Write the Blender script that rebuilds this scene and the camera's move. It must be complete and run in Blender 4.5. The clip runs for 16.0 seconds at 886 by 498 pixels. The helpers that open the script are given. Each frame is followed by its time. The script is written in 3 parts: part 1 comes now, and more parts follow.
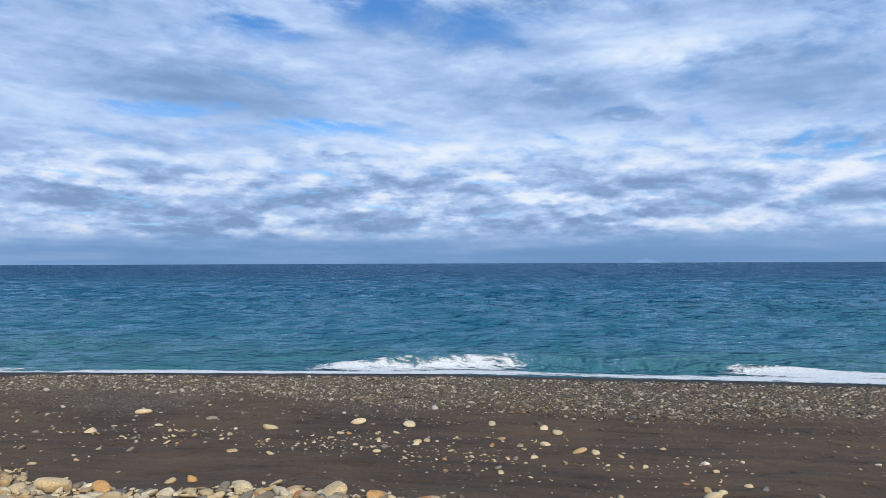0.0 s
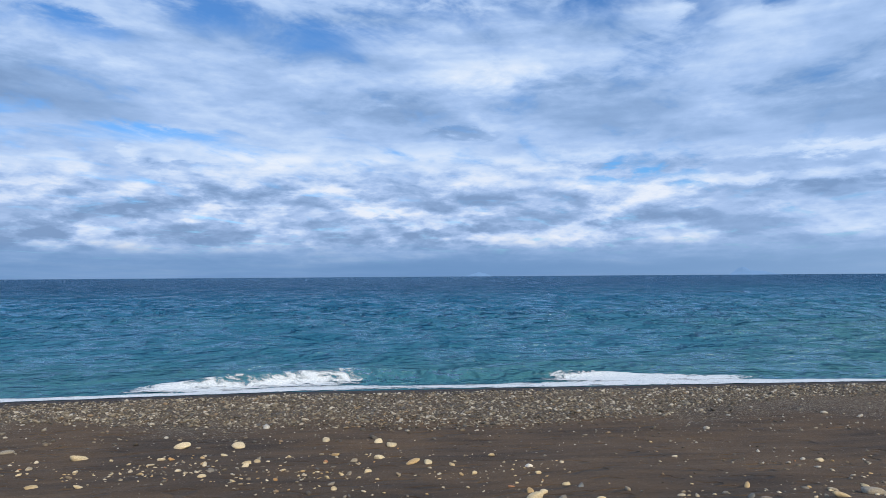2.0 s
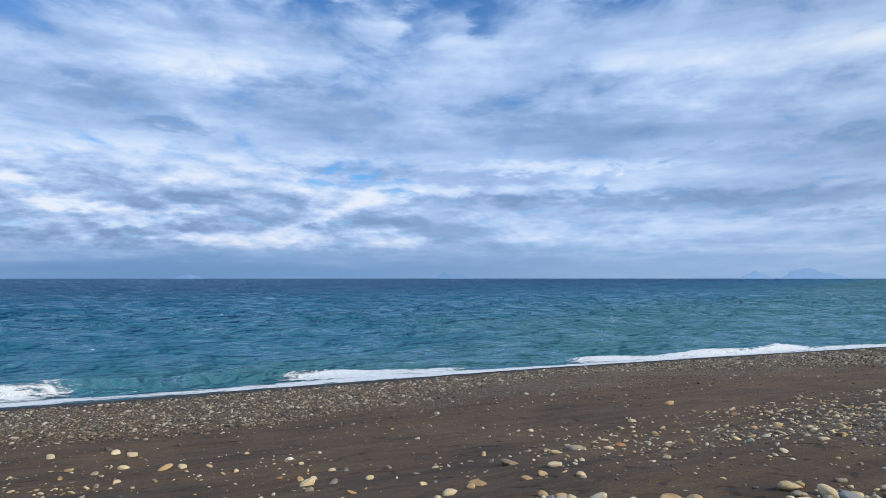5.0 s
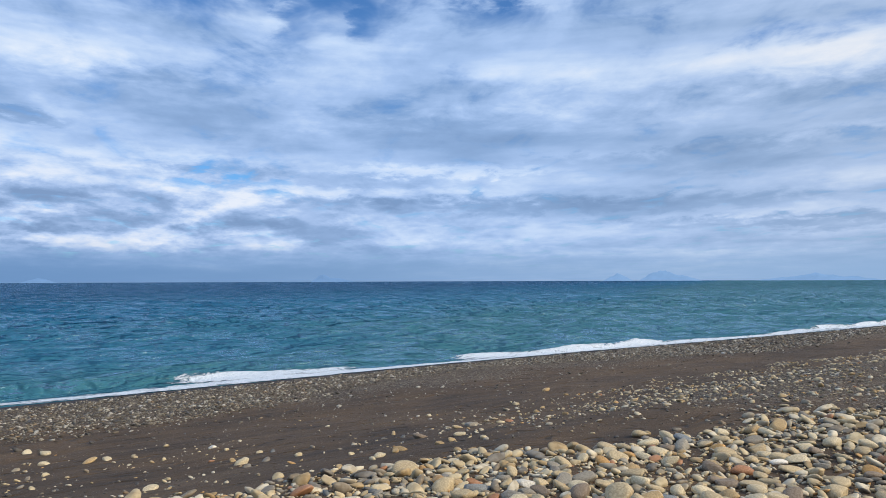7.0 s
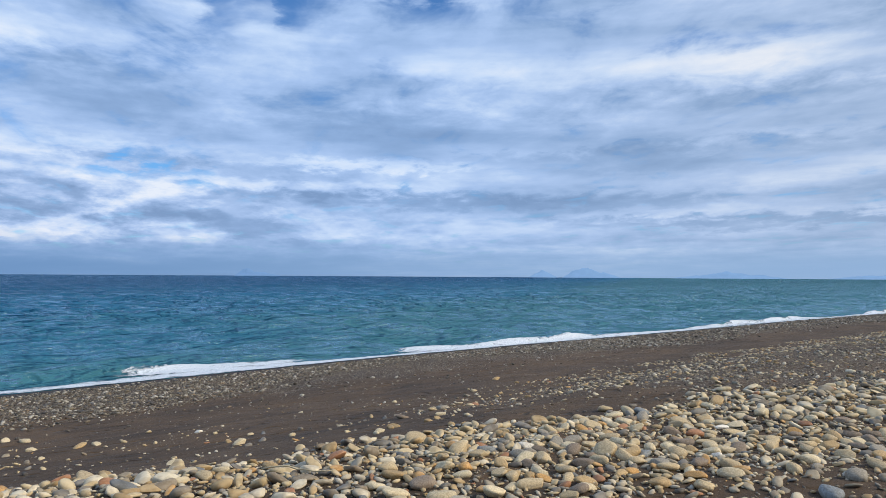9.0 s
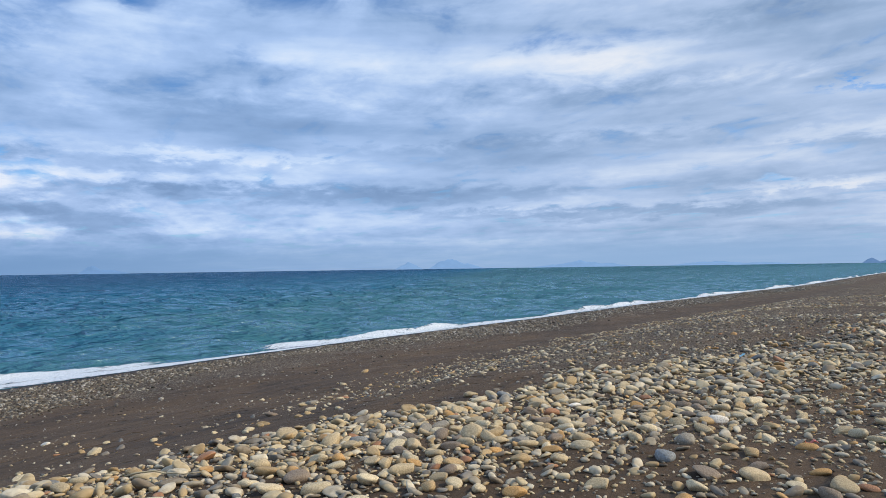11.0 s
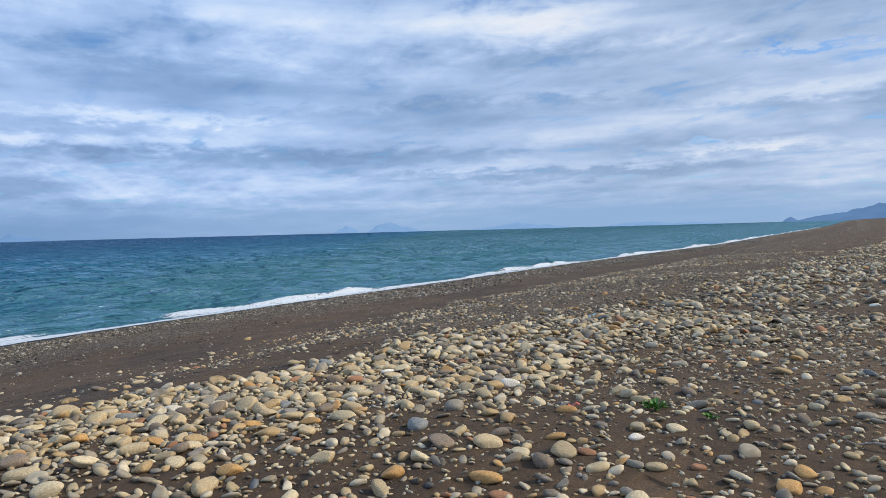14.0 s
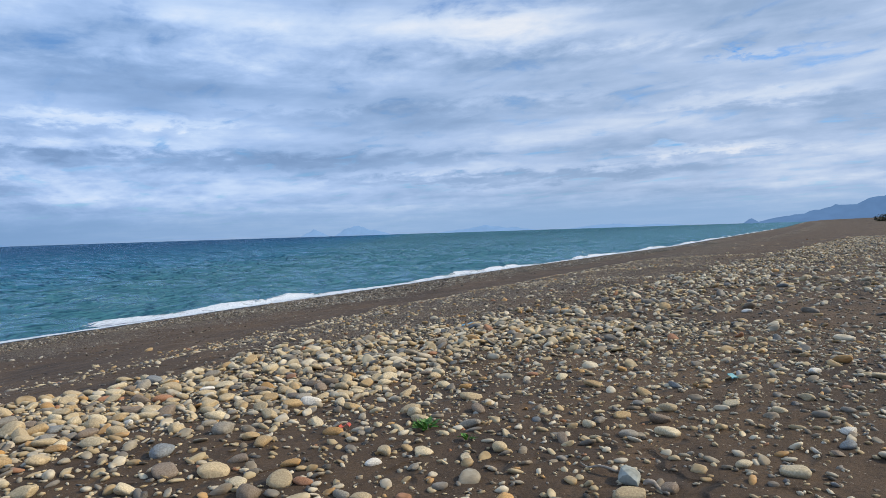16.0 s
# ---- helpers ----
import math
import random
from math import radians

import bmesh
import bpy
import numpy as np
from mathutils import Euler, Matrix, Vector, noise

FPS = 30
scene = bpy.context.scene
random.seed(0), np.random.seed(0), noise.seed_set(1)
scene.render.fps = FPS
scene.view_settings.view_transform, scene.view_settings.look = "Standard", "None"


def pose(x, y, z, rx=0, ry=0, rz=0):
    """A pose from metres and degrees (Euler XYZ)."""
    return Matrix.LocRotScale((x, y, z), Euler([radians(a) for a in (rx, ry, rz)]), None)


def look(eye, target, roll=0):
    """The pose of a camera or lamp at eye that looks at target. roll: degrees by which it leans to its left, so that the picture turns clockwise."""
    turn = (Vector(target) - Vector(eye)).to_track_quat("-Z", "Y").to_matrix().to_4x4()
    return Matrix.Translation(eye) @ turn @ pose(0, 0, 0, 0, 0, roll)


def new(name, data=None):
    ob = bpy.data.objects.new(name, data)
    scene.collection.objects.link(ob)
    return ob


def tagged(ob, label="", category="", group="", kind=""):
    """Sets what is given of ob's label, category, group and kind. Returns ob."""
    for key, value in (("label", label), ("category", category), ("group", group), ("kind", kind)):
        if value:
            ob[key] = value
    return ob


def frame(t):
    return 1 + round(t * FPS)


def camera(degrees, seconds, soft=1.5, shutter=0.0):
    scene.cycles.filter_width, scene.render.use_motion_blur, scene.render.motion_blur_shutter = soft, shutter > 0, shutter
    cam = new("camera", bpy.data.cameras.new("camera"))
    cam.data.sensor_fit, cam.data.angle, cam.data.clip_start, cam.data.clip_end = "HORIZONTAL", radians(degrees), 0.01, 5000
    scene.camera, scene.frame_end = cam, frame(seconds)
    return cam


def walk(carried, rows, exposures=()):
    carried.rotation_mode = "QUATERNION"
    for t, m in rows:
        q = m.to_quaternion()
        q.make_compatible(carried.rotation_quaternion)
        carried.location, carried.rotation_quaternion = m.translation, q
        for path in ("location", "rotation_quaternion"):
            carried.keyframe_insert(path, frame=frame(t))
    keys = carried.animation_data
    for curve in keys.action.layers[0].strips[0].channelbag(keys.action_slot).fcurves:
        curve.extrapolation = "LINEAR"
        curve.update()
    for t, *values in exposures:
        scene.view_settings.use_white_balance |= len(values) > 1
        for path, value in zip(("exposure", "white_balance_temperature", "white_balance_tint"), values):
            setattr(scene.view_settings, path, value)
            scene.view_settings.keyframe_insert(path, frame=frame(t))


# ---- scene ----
import itertools

# ---------- camera ----------
cam = camera(66.37, 16.0, soft=0.85)
# seconds, place, pitch, lean, heading
PATH = (
    (0.0, 3.358, 1.961, 1.648, 1.17, 0.23, 9.16),
    (0.5, 3.355, 1.959, 1.637, 1.80, 0.24, 5.25),
    (1.0, 3.376, 1.937, 1.640, 2.17, 0.24, 2.27),
    (1.5, 3.394, 1.907, 1.642, 2.26, 0.34, -0.76),
    (2.0, 3.407, 1.926, 1.642, 2.28, 0.39, -4.50),
    (2.5, 3.397, 1.995, 1.628, 2.18, 0.25, -7.50),
    (3.0, 3.384, 1.986, 1.637, 1.94, 0.12, -10.47),
    (3.5, 3.313, 1.989, 1.611, 2.04, 0.14, -13.30),
    (4.0, 3.177, 1.848, 1.603, 2.25, 0.31, -16.39),
    (4.5, 2.943, 1.735, 1.565, 2.31, 0.19, -21.79),
    (5.0, 2.532, 1.528, 1.602, 2.45, 0.00, -28.13),
    (5.2, 2.445, 1.447, 1.605, 2.43, 0.13, -29.70),
    (7.3, 1.058, 0.491, 1.568, 2.55, 0.12, -39.31),
    (7.5, 0.901, 0.459, 1.574, 2.41, 0.09, -39.86),
    (8.0, 0.519, 0.359, 1.596, 2.39, 0.16, -41.16),
    (8.2, 0.372, 0.304, 1.577, 2.44, -0.02, -41.76),
    (10.3, -0.334, 0.323, 1.590, 1.75, 0.56, -50.44),
    (10.5, -0.328, 0.286, 1.600, 1.73, 0.77, -51.62),
    (11.0, -0.246, 0.202, 1.599, 1.63, 0.83, -55.77),
    (11.5, -0.127, 0.113, 1.588, 1.51, 0.84, -58.15),
    (12.0, 0.000, 0.000, 1.566, 1.53, 0.90, -58.70),
    (12.5, 0.191, -0.116, 1.561, 1.54, 1.05, -58.80),
    (13.0, 0.418, -0.352, 1.556, 1.60, 1.33, -59.00),
    (13.5, 0.607, -0.685, 1.587, 0.64, 1.47, -59.80),
    (14.0, 0.869, -1.003, 1.578, -1.60, 1.49, -60.93),
    (14.5, 1.107, -1.295, 1.607, -2.48, 1.48, -61.96),
    (15.0, 1.344, -1.691, 1.586, -2.03, 1.61, -63.31),
    (15.5, 1.597, -2.024, 1.562, -1.58, 1.77, -63.72),
    (16.0, 1.924, -2.420, 1.612, -1.42, 1.81, -63.58),
)
walk(cam, [(t, pose(x, y, z, 90 + p, r, h)) for t, x, y, z, p, r, h in PATH], [(0.0, 0.0), (16.0, 0.0)])

SEA = -2.3
rng = np.random.default_rng(7)


# ---------- node helpers ----------
class Graph:
    """Small wrapper that adds nodes and links to one node tree."""

    def __init__(self, tree):
        self.tree = tree
        tree.nodes.clear()

    def add(self, kind, ins=None, out=0, **props):
        n = self.tree.nodes.new(kind)
        for k, v in props.items():
            setattr(n, k, v)
        for k, v in (ins or {}).items():
            if isinstance(v, bpy.types.NodeSocket):
                self.tree.links.new(v, n.inputs[k])
            else:
                n.inputs[k].default_value = v
        return n.outputs[out] if len(n.outputs) else n

    def math(self, op, a, b=0.0, c=0.0, clamp=False):
        return self.add("ShaderNodeMath", {0: a, 1: b, 2: c}, operation=op, use_clamp=clamp)

    def vec(self, op, a, b=(0, 0, 0), out=0):
        return self.add("ShaderNodeVectorMath", {0: a, 1: b}, out, operation=op)

    def noise(self, vector, scale, detail=4.0, rough=0.5, distort=0.0):
        return self.add("ShaderNodeTexNoise", {"Vector": vector, "Scale": scale, "Detail": detail, "Roughness": rough, "Distortion": distort})

    def step(self, v, lo, hi, a=0.0, b=1.0):
        return self.add("ShaderNodeMapRange", {0: v, 1: lo, 2: hi, 3: a, 4: b}, interpolation_type="SMOOTHSTEP")

    def mix(self, f, a, b, blend="MIX"):
        n = self.tree.nodes.new("ShaderNodeMix")
        n.data_type, n.blend_type = "RGBA", blend
        for k, v in ((0, f), (6, a), (7, b)):
            if isinstance(v, bpy.types.NodeSocket):
                self.tree.links.new(v, n.inputs[k])
            else:
                n.inputs[k].default_value = v if k == 0 else (*v, 1.0)
        return n.outputs[2]

    def ramp(self, f, stops):
        n = self.tree.nodes.new("ShaderNodeValToRGB")
        self.tree.links.new(f, n.inputs[0])
        e = n.color_ramp.elements
        while len(e) < len(stops):
            e.new(0.5)
        for el, (p, c) in zip(e, stops):
            el.position, el.color = p, (*c, 1.0)
        return n.outputs[0]

    def bump(self, height, strength, distance, normal=None):
        ins = {"Height": height, "Strength": strength, "Distance": distance}
        if normal is not None:
            ins["Normal"] = normal
        return self.add("ShaderNodeBump", ins)


# ---------- sky and sun ----------
SUN_AZ, SUN_EL = -150.0, 36.0   # degrees: heading from +y towards -x, height


# cloud forms as (heading, height, half width, half height) in degrees
GAPS = ((23, 18.6, 4, 0.9), (14, 20.3, 6, 1.7), (2, 20.3, 8, 1.9), (-7, 21.6, 7, 1.5), (18, 11.3, 5, 0.7), (-20.5, 8.0, 5, 0.45), (-25.5, 21.8, 2.2, 3.0),
        (-31, 22.0, 1.8, 2.8), (-19, 22, 5, 1.6), (-28, 23, 7, 2.5), (-89, 12.6, 5, 0.3), (-45, 22, 5, 1.2), (33, 12, 4, 0.8))
GREYS = ((-43, 12.2, 17, 1.9), (-62, 9.6, 18, 1.1), (-74, 13.2, 12, 1.3), (-48, 6.2, 20, 0.6), (8, 6.3, 11, 0.8), (-17, 14.0, 7, 2.0),
         (-1, 13.6, 3, 0.8), (20, 5.2, 7, 0.8), (-12, 4.6, 12, 0.8), (27, 14, 9, 2.2), (-84, 17.5, 10, 1.6), (16.6, 8.75, 2.6, 0.36), (30, 3.6, 10, 0.9), (-70, 4.4, 16, 0.5), (-6, 11.8, 2.6, 0.35))
LIGHTS = ((6, 9.4, 13, 1.5), (-16, 9.6, 12, 0.7), (-63, 17, 13, 1.9), (-47, 17.5, 7, 1.6), (-85, 5.9, 6, 0.4), (-87, 9.6, 8, 0.6),
          (9.2, 3.8, 1.7, 0.45), (20.3, 9.7, 0.9, 0.6), (27, 7.9, 4, 1.1), (17, 4.9, 3.4, 0.45), (-30, 7.4, 12, 0.45), (-8, 17, 6, 1.2), (-37, 9.3, 10, 0.4), (38, 7.2, 3.5, 1.2), (1, 5.2, 2, 0.4))


def build_world():
    world = bpy.data.worlds.new("sky")
    scene.world = world
    world.use_nodes = True
    g = Graph(world.node_tree)
    way = g.add("ShaderNodeTexCoord", out=0)
    sep = g.tree.nodes.new("ShaderNodeSeparateXYZ")
    g.tree.links.new(way, sep.inputs[0])
    X, Y, Z = sep.outputs
    # a flat cloud deck overhead: its wisps run along one wind direction and crowd towards the horizon
    high = g.math("ADD", g.math("MAXIMUM", Z, 0.0), 0.075)
    across = g.math("DIVIDE", g.math("ADD", g.math("MULTIPLY", X, 0.883), g.math("MULTIPLY", Y, -0.469)), high)
    along = g.math("DIVIDE", g.math("ADD", g.math("MULTIPLY", X, 0.469), g.math("MULTIPLY", Y, 0.883)), high)
    deck = g.add("ShaderNodeCombineXYZ", {0: across, 1: g.math("MULTIPLY", along, 0.75), 2: 0.0})
    sheet = g.noise(deck, 1.0, 5.0, 0.52, 0.25)
    wisp = g.noise(g.vec("ADD", g.vec("MULTIPLY", deck, (1.0, 0.85, 1.0)), (7.3, 2.9, 0.0)), 2.8, 5.0, 0.55, 0.5)
    tall = g.vec("MULTIPLY", way, (1.0, 1.0, 2.9))
    long = g.vec("MULTIPLY", way, (1.0, 1.0, 9.0))
    mid = g.noise(g.vec("ADD", long, (4.1, 1.7, 0.3)), 3.2, 5.0, 0.50, 0.20)
    fine = g.noise(g.vec("ADD", tall, (3.7, 2.2, 1.1)), 22.0, 5.0, 0.60, 0.3)
    az = g.math("MULTIPLY", g.math("ARCTAN2", g.math("MULTIPLY", X, -1.0), Y), 57.2958)
    el = g.math("MULTIPLY", g.math("ARCSINE", Z), 57.2958)
    heading = az
    az = g.math("ADD", az, g.math("MULTIPLY", g.math("SUBTRACT", sheet, 0.5), 7.0))
    az = g.math("ADD", az, g.math("MULTIPLY", g.math("SUBTRACT", fine, 0.5), 4.0))
    el = g.math("ADD", el, g.math("MULTIPLY", g.math("SUBTRACT", fine, 0.5), 2.4))
    el = g.math("ADD", el, g.math("MULTIPLY", g.math("SUBTRACT", wisp, 0.5), 2.0))

    def forms(rows, soft=False):
        total = None
        for h, e, w, t in rows:
            u = g.math("DIVIDE", g.math("SUBTRACT", az, float(h)), float(w))
            v = g.math("DIVIDE", g.math("SUBTRACT", el, float(e)), float(t))
            q = g.math("ADD", g.math("MULTIPLY", u, u), g.math("MULTIPLY", v, v))
            b = g.math("EXPONENT", g.math("MULTIPLY", q if soft else g.math("MULTIPLY", q, g.math("SQRT", q)), -0.8))
            total = b if total is None else g.math("MAXIMUM", total, b)
        return total

    # heaped clouds: the part that rises clear is sunlit, the flat base lies in its own shade
    def heaps(rise, scale, shift):
        n = g.noise(g.vec("ADD", tall, (1.7 + shift, 8.2, 5.1 + rise)), scale, 6.0, 0.56, 0.15)
        return g.step(n, 0.43, 0.60)

    small = g.math("SUBTRACT", heaps(0.0, 19.0, 0.0), heaps(0.040, 19.0, 0.0))
    wide = g.math("SUBTRACT", heaps(0.0, 8.0, 3.0), heaps(0.080, 8.0, 3.0))
    heapy = g.math("MULTIPLY", g.step(Z, 0.022, 0.05), g.step(Z, 0.10, 0.19, 1.0, 0.22))
    heapy = g.math("MULTIPLY", heapy, g.step(heading, -55.0, -8.0, 0.12, 1.0))
    relief = g.math("MULTIPLY", g.math("ADD", g.math("MULTIPLY", small, 0.070), g.math("MULTIPLY", wide, 0.14)), heapy)
    gaps, greys, lights = forms(GAPS, True), forms(GREYS), forms(LIGHTS)
    sky = g.add("ShaderNodeTexSky", sky_type="NISHITA", sun_disc=False, sun_elevation=radians(SUN_EL), sun_rotation=radians(-SUN_AZ), air_density=1.0, dust_density=0.3, ozone_density=3.0)
    blue = g.mix(1.0, sky, (0.064, 0.112, 0.160), "MULTIPLY")
    weight = g.math("SUBTRACT", 1.0, g.math("MULTIPLY", heapy, 0.75))
    lit = g.math("ADD", g.math("MULTIPLY", g.math("SUBTRACT", mid, 0.5), 0.26), g.math("MULTIPLY", g.math("SUBTRACT", fine, 0.5), 0.09))
    drift = g.math("ADD", g.math("MULTIPLY", g.math("SUBTRACT", sheet, 0.5), 0.28), g.math("MULTIPLY", g.math("SUBTRACT", wisp, 0.5), g.step(Z, 0.10, 0.28, 0.12, 0.28)))
    lit = g.math("ADD", g.math("ADD", lit, 0.525), g.math("MULTIPLY", drift, weight))
    lit = g.math("ADD", lit, g.math("MULTIPLY", g.math("SUBTRACT", lights, greys), 0.095))
    lit = g.math("ADD", lit, relief)
    stops = ((0.36, (0.250, 0.390, 0.65)), (0.45, (0.335, 0.500, 0.80)), (0.53, (0.475, 0.650, 0.98)), (0.60, (0.660, 0.815, 1.08)), (0.70, (0.93, 1.0, 1.12)))
    cloud = g.ramp(lit, stops)
    cloud = g.mix(g.math("MULTIPLY", heapy, 0.55), cloud, g.mix(1.0, cloud, (1.10, 1.0, 0.95), "MULTIPLY"))
    cloud = g.mix(1.0, cloud, g.mix(g.step(heading, -85.0, -35.0), (1.06, 1.0, 0.93), (0.94, 0.985, 1.02)), "MULTIPLY")
    open_sky = g.math("ADD", g.math("MULTIPLY", gaps, 0.36), g.math("MULTIPLY", g.math("SUBTRACT", 0.5, wisp), 1.2))
    open_sky = g.math("ADD", open_sky, g.math("MULTIPLY", g.math("SUBTRACT", 0.5, fine), 0.4))
    col = g.mix(g.step(open_sky, 0.05, 0.47, 0.0, 0.97), cloud, blue)
    # bluish veil of rain and distance along the horizon
    low = g.math("MULTIPLY", g.step(g.math("ADD", Z, g.math("MULTIPLY", g.math("SUBTRACT", fine, 0.5), 0.02)), 0.012, 0.062, 0.97, 0.0), g.step(mid, 0.3, 0.7, 1.0, 0.8))
    col = g.mix(low, col, g.mix(g.step(heading, -70.0, 0.0), (0.33, 0.51, 0.79), (0.175, 0.335, 0.62)))
    bg = g.add("ShaderNodeBackground", {"Color": col, "Strength": 0.87})
    g.add("ShaderNodeOutputWorld", {"Surface": bg})


build_world()
sun = new("sun", bpy.data.lights.new("sun", "SUN"))
sun.data.energy, sun.data.angle, sun.data.color = 3.6, radians(3), (1.0, 0.87, 0.68)
sun.matrix_world = look((40 * -math.sin(radians(SUN_AZ)), 40 * math.cos(radians(SUN_AZ)), 40 * math.tan(radians(SUN_EL))), (0, 0, 0))


# ---------- materials ----------
def material(name):
    m = bpy.data.materials.new(name)
    m.use_nodes = True
    return m, Graph(m.node_tree)


def finish(g, base, rough, normal=None, **more):
    ins = {"Base Color": base, "Roughness": rough}
    if normal is not None:
        ins["Normal"] = normal
    ins.update({k.replace("_", " "): v for k, v in more.items()})
    g.add("ShaderNodeOutputMaterial", {"Surface": g.add("ShaderNodeBsdfPrincipled", ins)})


def sand_material():
    m, g = material("dark_sand")
    at = g.add("ShaderNodeNewGeometry", out=0)
    large = g.noise(at, 0.35, 4.0, 0.55)
    streak = g.noise(g.vec("MULTIPLY", at, (0.5, 2.2, 1.0)), 1.1, 4.0, 0.6)
    grain = g.noise(at, 60.0, 5.0, 0.75)
    specks = g.noise(at, 12.0, 6.0, 0.7)
    base = g.ramp(g.math("ADD", g.math("MULTIPLY", large, 0.5), g.math("MULTIPLY", streak, 0.5)), [(0.36, (0.036, 0.0205, 0.0092)), (0.60, (0.118, 0.0720, 0.0345))])
    base = g.mix(g.step(grain, 0.38, 0.62), g.mix(1.0, base, (0.55, 0.53, 0.52), "MULTIPLY"), base)
    base = g.mix(g.step(specks, 0.50, 0.66, 0.0, 0.55), base, g.mix(1.0, base, (0.5, 0.48, 0.46), "MULTIPLY"))
    # fine gravel worked into the sand, close-packed shingle in the two pebble belts
    sep = g.tree.nodes.new("ShaderNodeSeparateXYZ")
    g.tree.links.new(at, sep.inputs[0])
    wander = g.math("ADD", sep.outputs[2], g.math("MULTIPLY", g.math("SUBTRACT", large, 0.5), 0.22))
    belt = g.math("MULTIPLY", g.step(wander, SEA + 0.12, SEA + 0.24), g.step(wander, SEA + 0.44, SEA + 0.56, 1.0, 0.0))
    upper = g.math("MULTIPLY", g.step(wander, -0.95, -0.60), g.step(wander, -0.16, -0.05, 1.0, 0.0))
    upper = g.math("MULTIPLY", upper, g.step(sep.outputs[0], 9.5, 12.5))
    belt = g.math("MAXIMUM", belt, g.math("MULTIPLY", upper, 0.85))
    # trodden hollows, half filled in by the wind
    dents = g.noise(g.vec("ADD", g.vec("MULTIPLY", at, (0.7, 1.0, 0.5)), (3.3, 8.1, 0.0)), 3.0, 1.0, 0.5, 0.0)
    n = g.bump(g.step(dents, 0.28, 0.42), 1.0, 0.065)
    n = g.bump(specks, 0.7, 0.03, n)
    for scale, share in ((17.0, 0.998), (34.0, 0.99), (80.0, 0.97)):
        cell = g.tree.nodes.new("ShaderNodeTexVoronoi")
        cell.inputs["Scale"].default_value = scale
        g.tree.links.new(at, cell.inputs["Vector"])
        hue = g.tree.nodes.new("ShaderNodeSeparateColor")
        g.tree.links.new(cell.outputs["Color"], hue.inputs[0])
        limit = g.math("SUBTRACT", share, g.math("MULTIPLY", belt, share - 0.45))
        dot = g.math("MULTIPLY", g.step(cell.outputs["Distance"], 0.33, 0.50, 1.0, 0.0), g.math("GREATER_THAN", hue.outputs[0], limit))
        grit = g.ramp(hue.outputs[1], [(0.1, (0.050, 0.040, 0.030)), (0.5, (0.12, 0.095, 0.068)), (0.9, (0.33, 0.285, 0.215))])
        base = g.mix(dot, base, grit)
        n = g.bump(dot, 0.9, 0.3 / scale, n)
    # wet band just above the water
    edge = g.math("ADD", sep.outputs[2], g.math("MULTIPLY", g.noise(at, 0.8, 3.0), 0.10))
    wet = g.step(edge, SEA + 0.30, SEA + 0.38, 1.0, 0.0)
    base = g.mix(wet, base, g.mix(1.0, base, (0.22, 0.17, 0.16), "MULTIPLY"))
    n = g.bump(grain, 0.6, 0.008, n)
    finish(g, base, g.step(wet, 0.0, 1.0, 0.95, 0.80), n)
    return m


STONE_TONES = [(0.0, (0.40, 0.325, 0.205)), (0.13, (0.48, 0.40, 0.265)), (0.27, (0.30, 0.265, 0.205)), (0.39, (0.185, 0.170, 0.150)), (0.50, (0.45, 0.405, 0.325)),
               (0.62, (0.36, 0.265, 0.145)), (0.73, (0.22, 0.185, 0.140)), (0.82, (0.54, 0.485, 0.38)), (0.94, (0.43, 0.265, 0.115)), (0.965, (0.30, 0.155, 0.085)), (0.98, (0.135, 0.145, 0.155))]


def stone_material(name, source, scale, tones=STONE_TONES, dull=1.0, warm=1.0):
    m, g = material(name)
    if source == "object":
        pick = g.add("ShaderNodeObjectInfo", out=5)
        at = g.add("ShaderNodeTexCoord", out=3)
    else:
        pick = g.add("ShaderNodeNewGeometry", out=8)
        at = g.add("ShaderNodeNewGeometry", out=0)
    n = g.tree.nodes.new("ShaderNodeValToRGB")
    g.tree.links.new(pick, n.inputs[0])
    n.color_ramp.interpolation = "CONSTANT"
    e = n.color_ramp.elements
    while len(e) < len(tones):
        e.new(0.5)
    for el, (p, c) in zip(e, tones):
        el.position, el.color = p, (c[0] * dull * (1.15 + 0.05 * warm), c[1] * dull * 1.16, c[2] * dull * (1.16 - 0.11 * warm), 1.0)
    tint = n.outputs[0]
    shift = g.vec("ADD", at, g.add("ShaderNodeCombineXYZ", {0: g.math("MULTIPLY", pick, 61.0), 1: g.math("MULTIPLY", pick, 17.0), 2: 0.0}))
    blot = g.noise(shift, scale, 4.0, 0.6)
    vein = g.noise(g.vec("MULTIPLY", shift, (1.0, 1.0, 4.0)), scale * 2.2, 5.0, 0.65)
    pit = g.noise(shift, scale * 9.0, 3.0, 0.7)
    tint = g.mix(g.step(blot, 0.36, 0.64, 0.0, 0.75), tint, g.mix(1.0, tint, (0.60, 0.56, 0.52), "MULTIPLY"))
    tint = g.mix(g.step(vein, 0.56, 0.68, 0.0, 0.25), tint, (0.52, 0.47, 0.38))
    tint = g.mix(g.step(pit, 0.56, 0.72, 0.0, 0.22), tint, g.mix(1.0, tint, (0.6, 0.58, 0.55), "MULTIPLY"))
    finish(g, tint, g.step(blot, 0.3, 0.7, 0.55, 0.85), g.bump(pit, 0.22, 0.004, g.bump(blot, 0.4, 0.015)), Specular_IOR_Level=0.35)
    return m


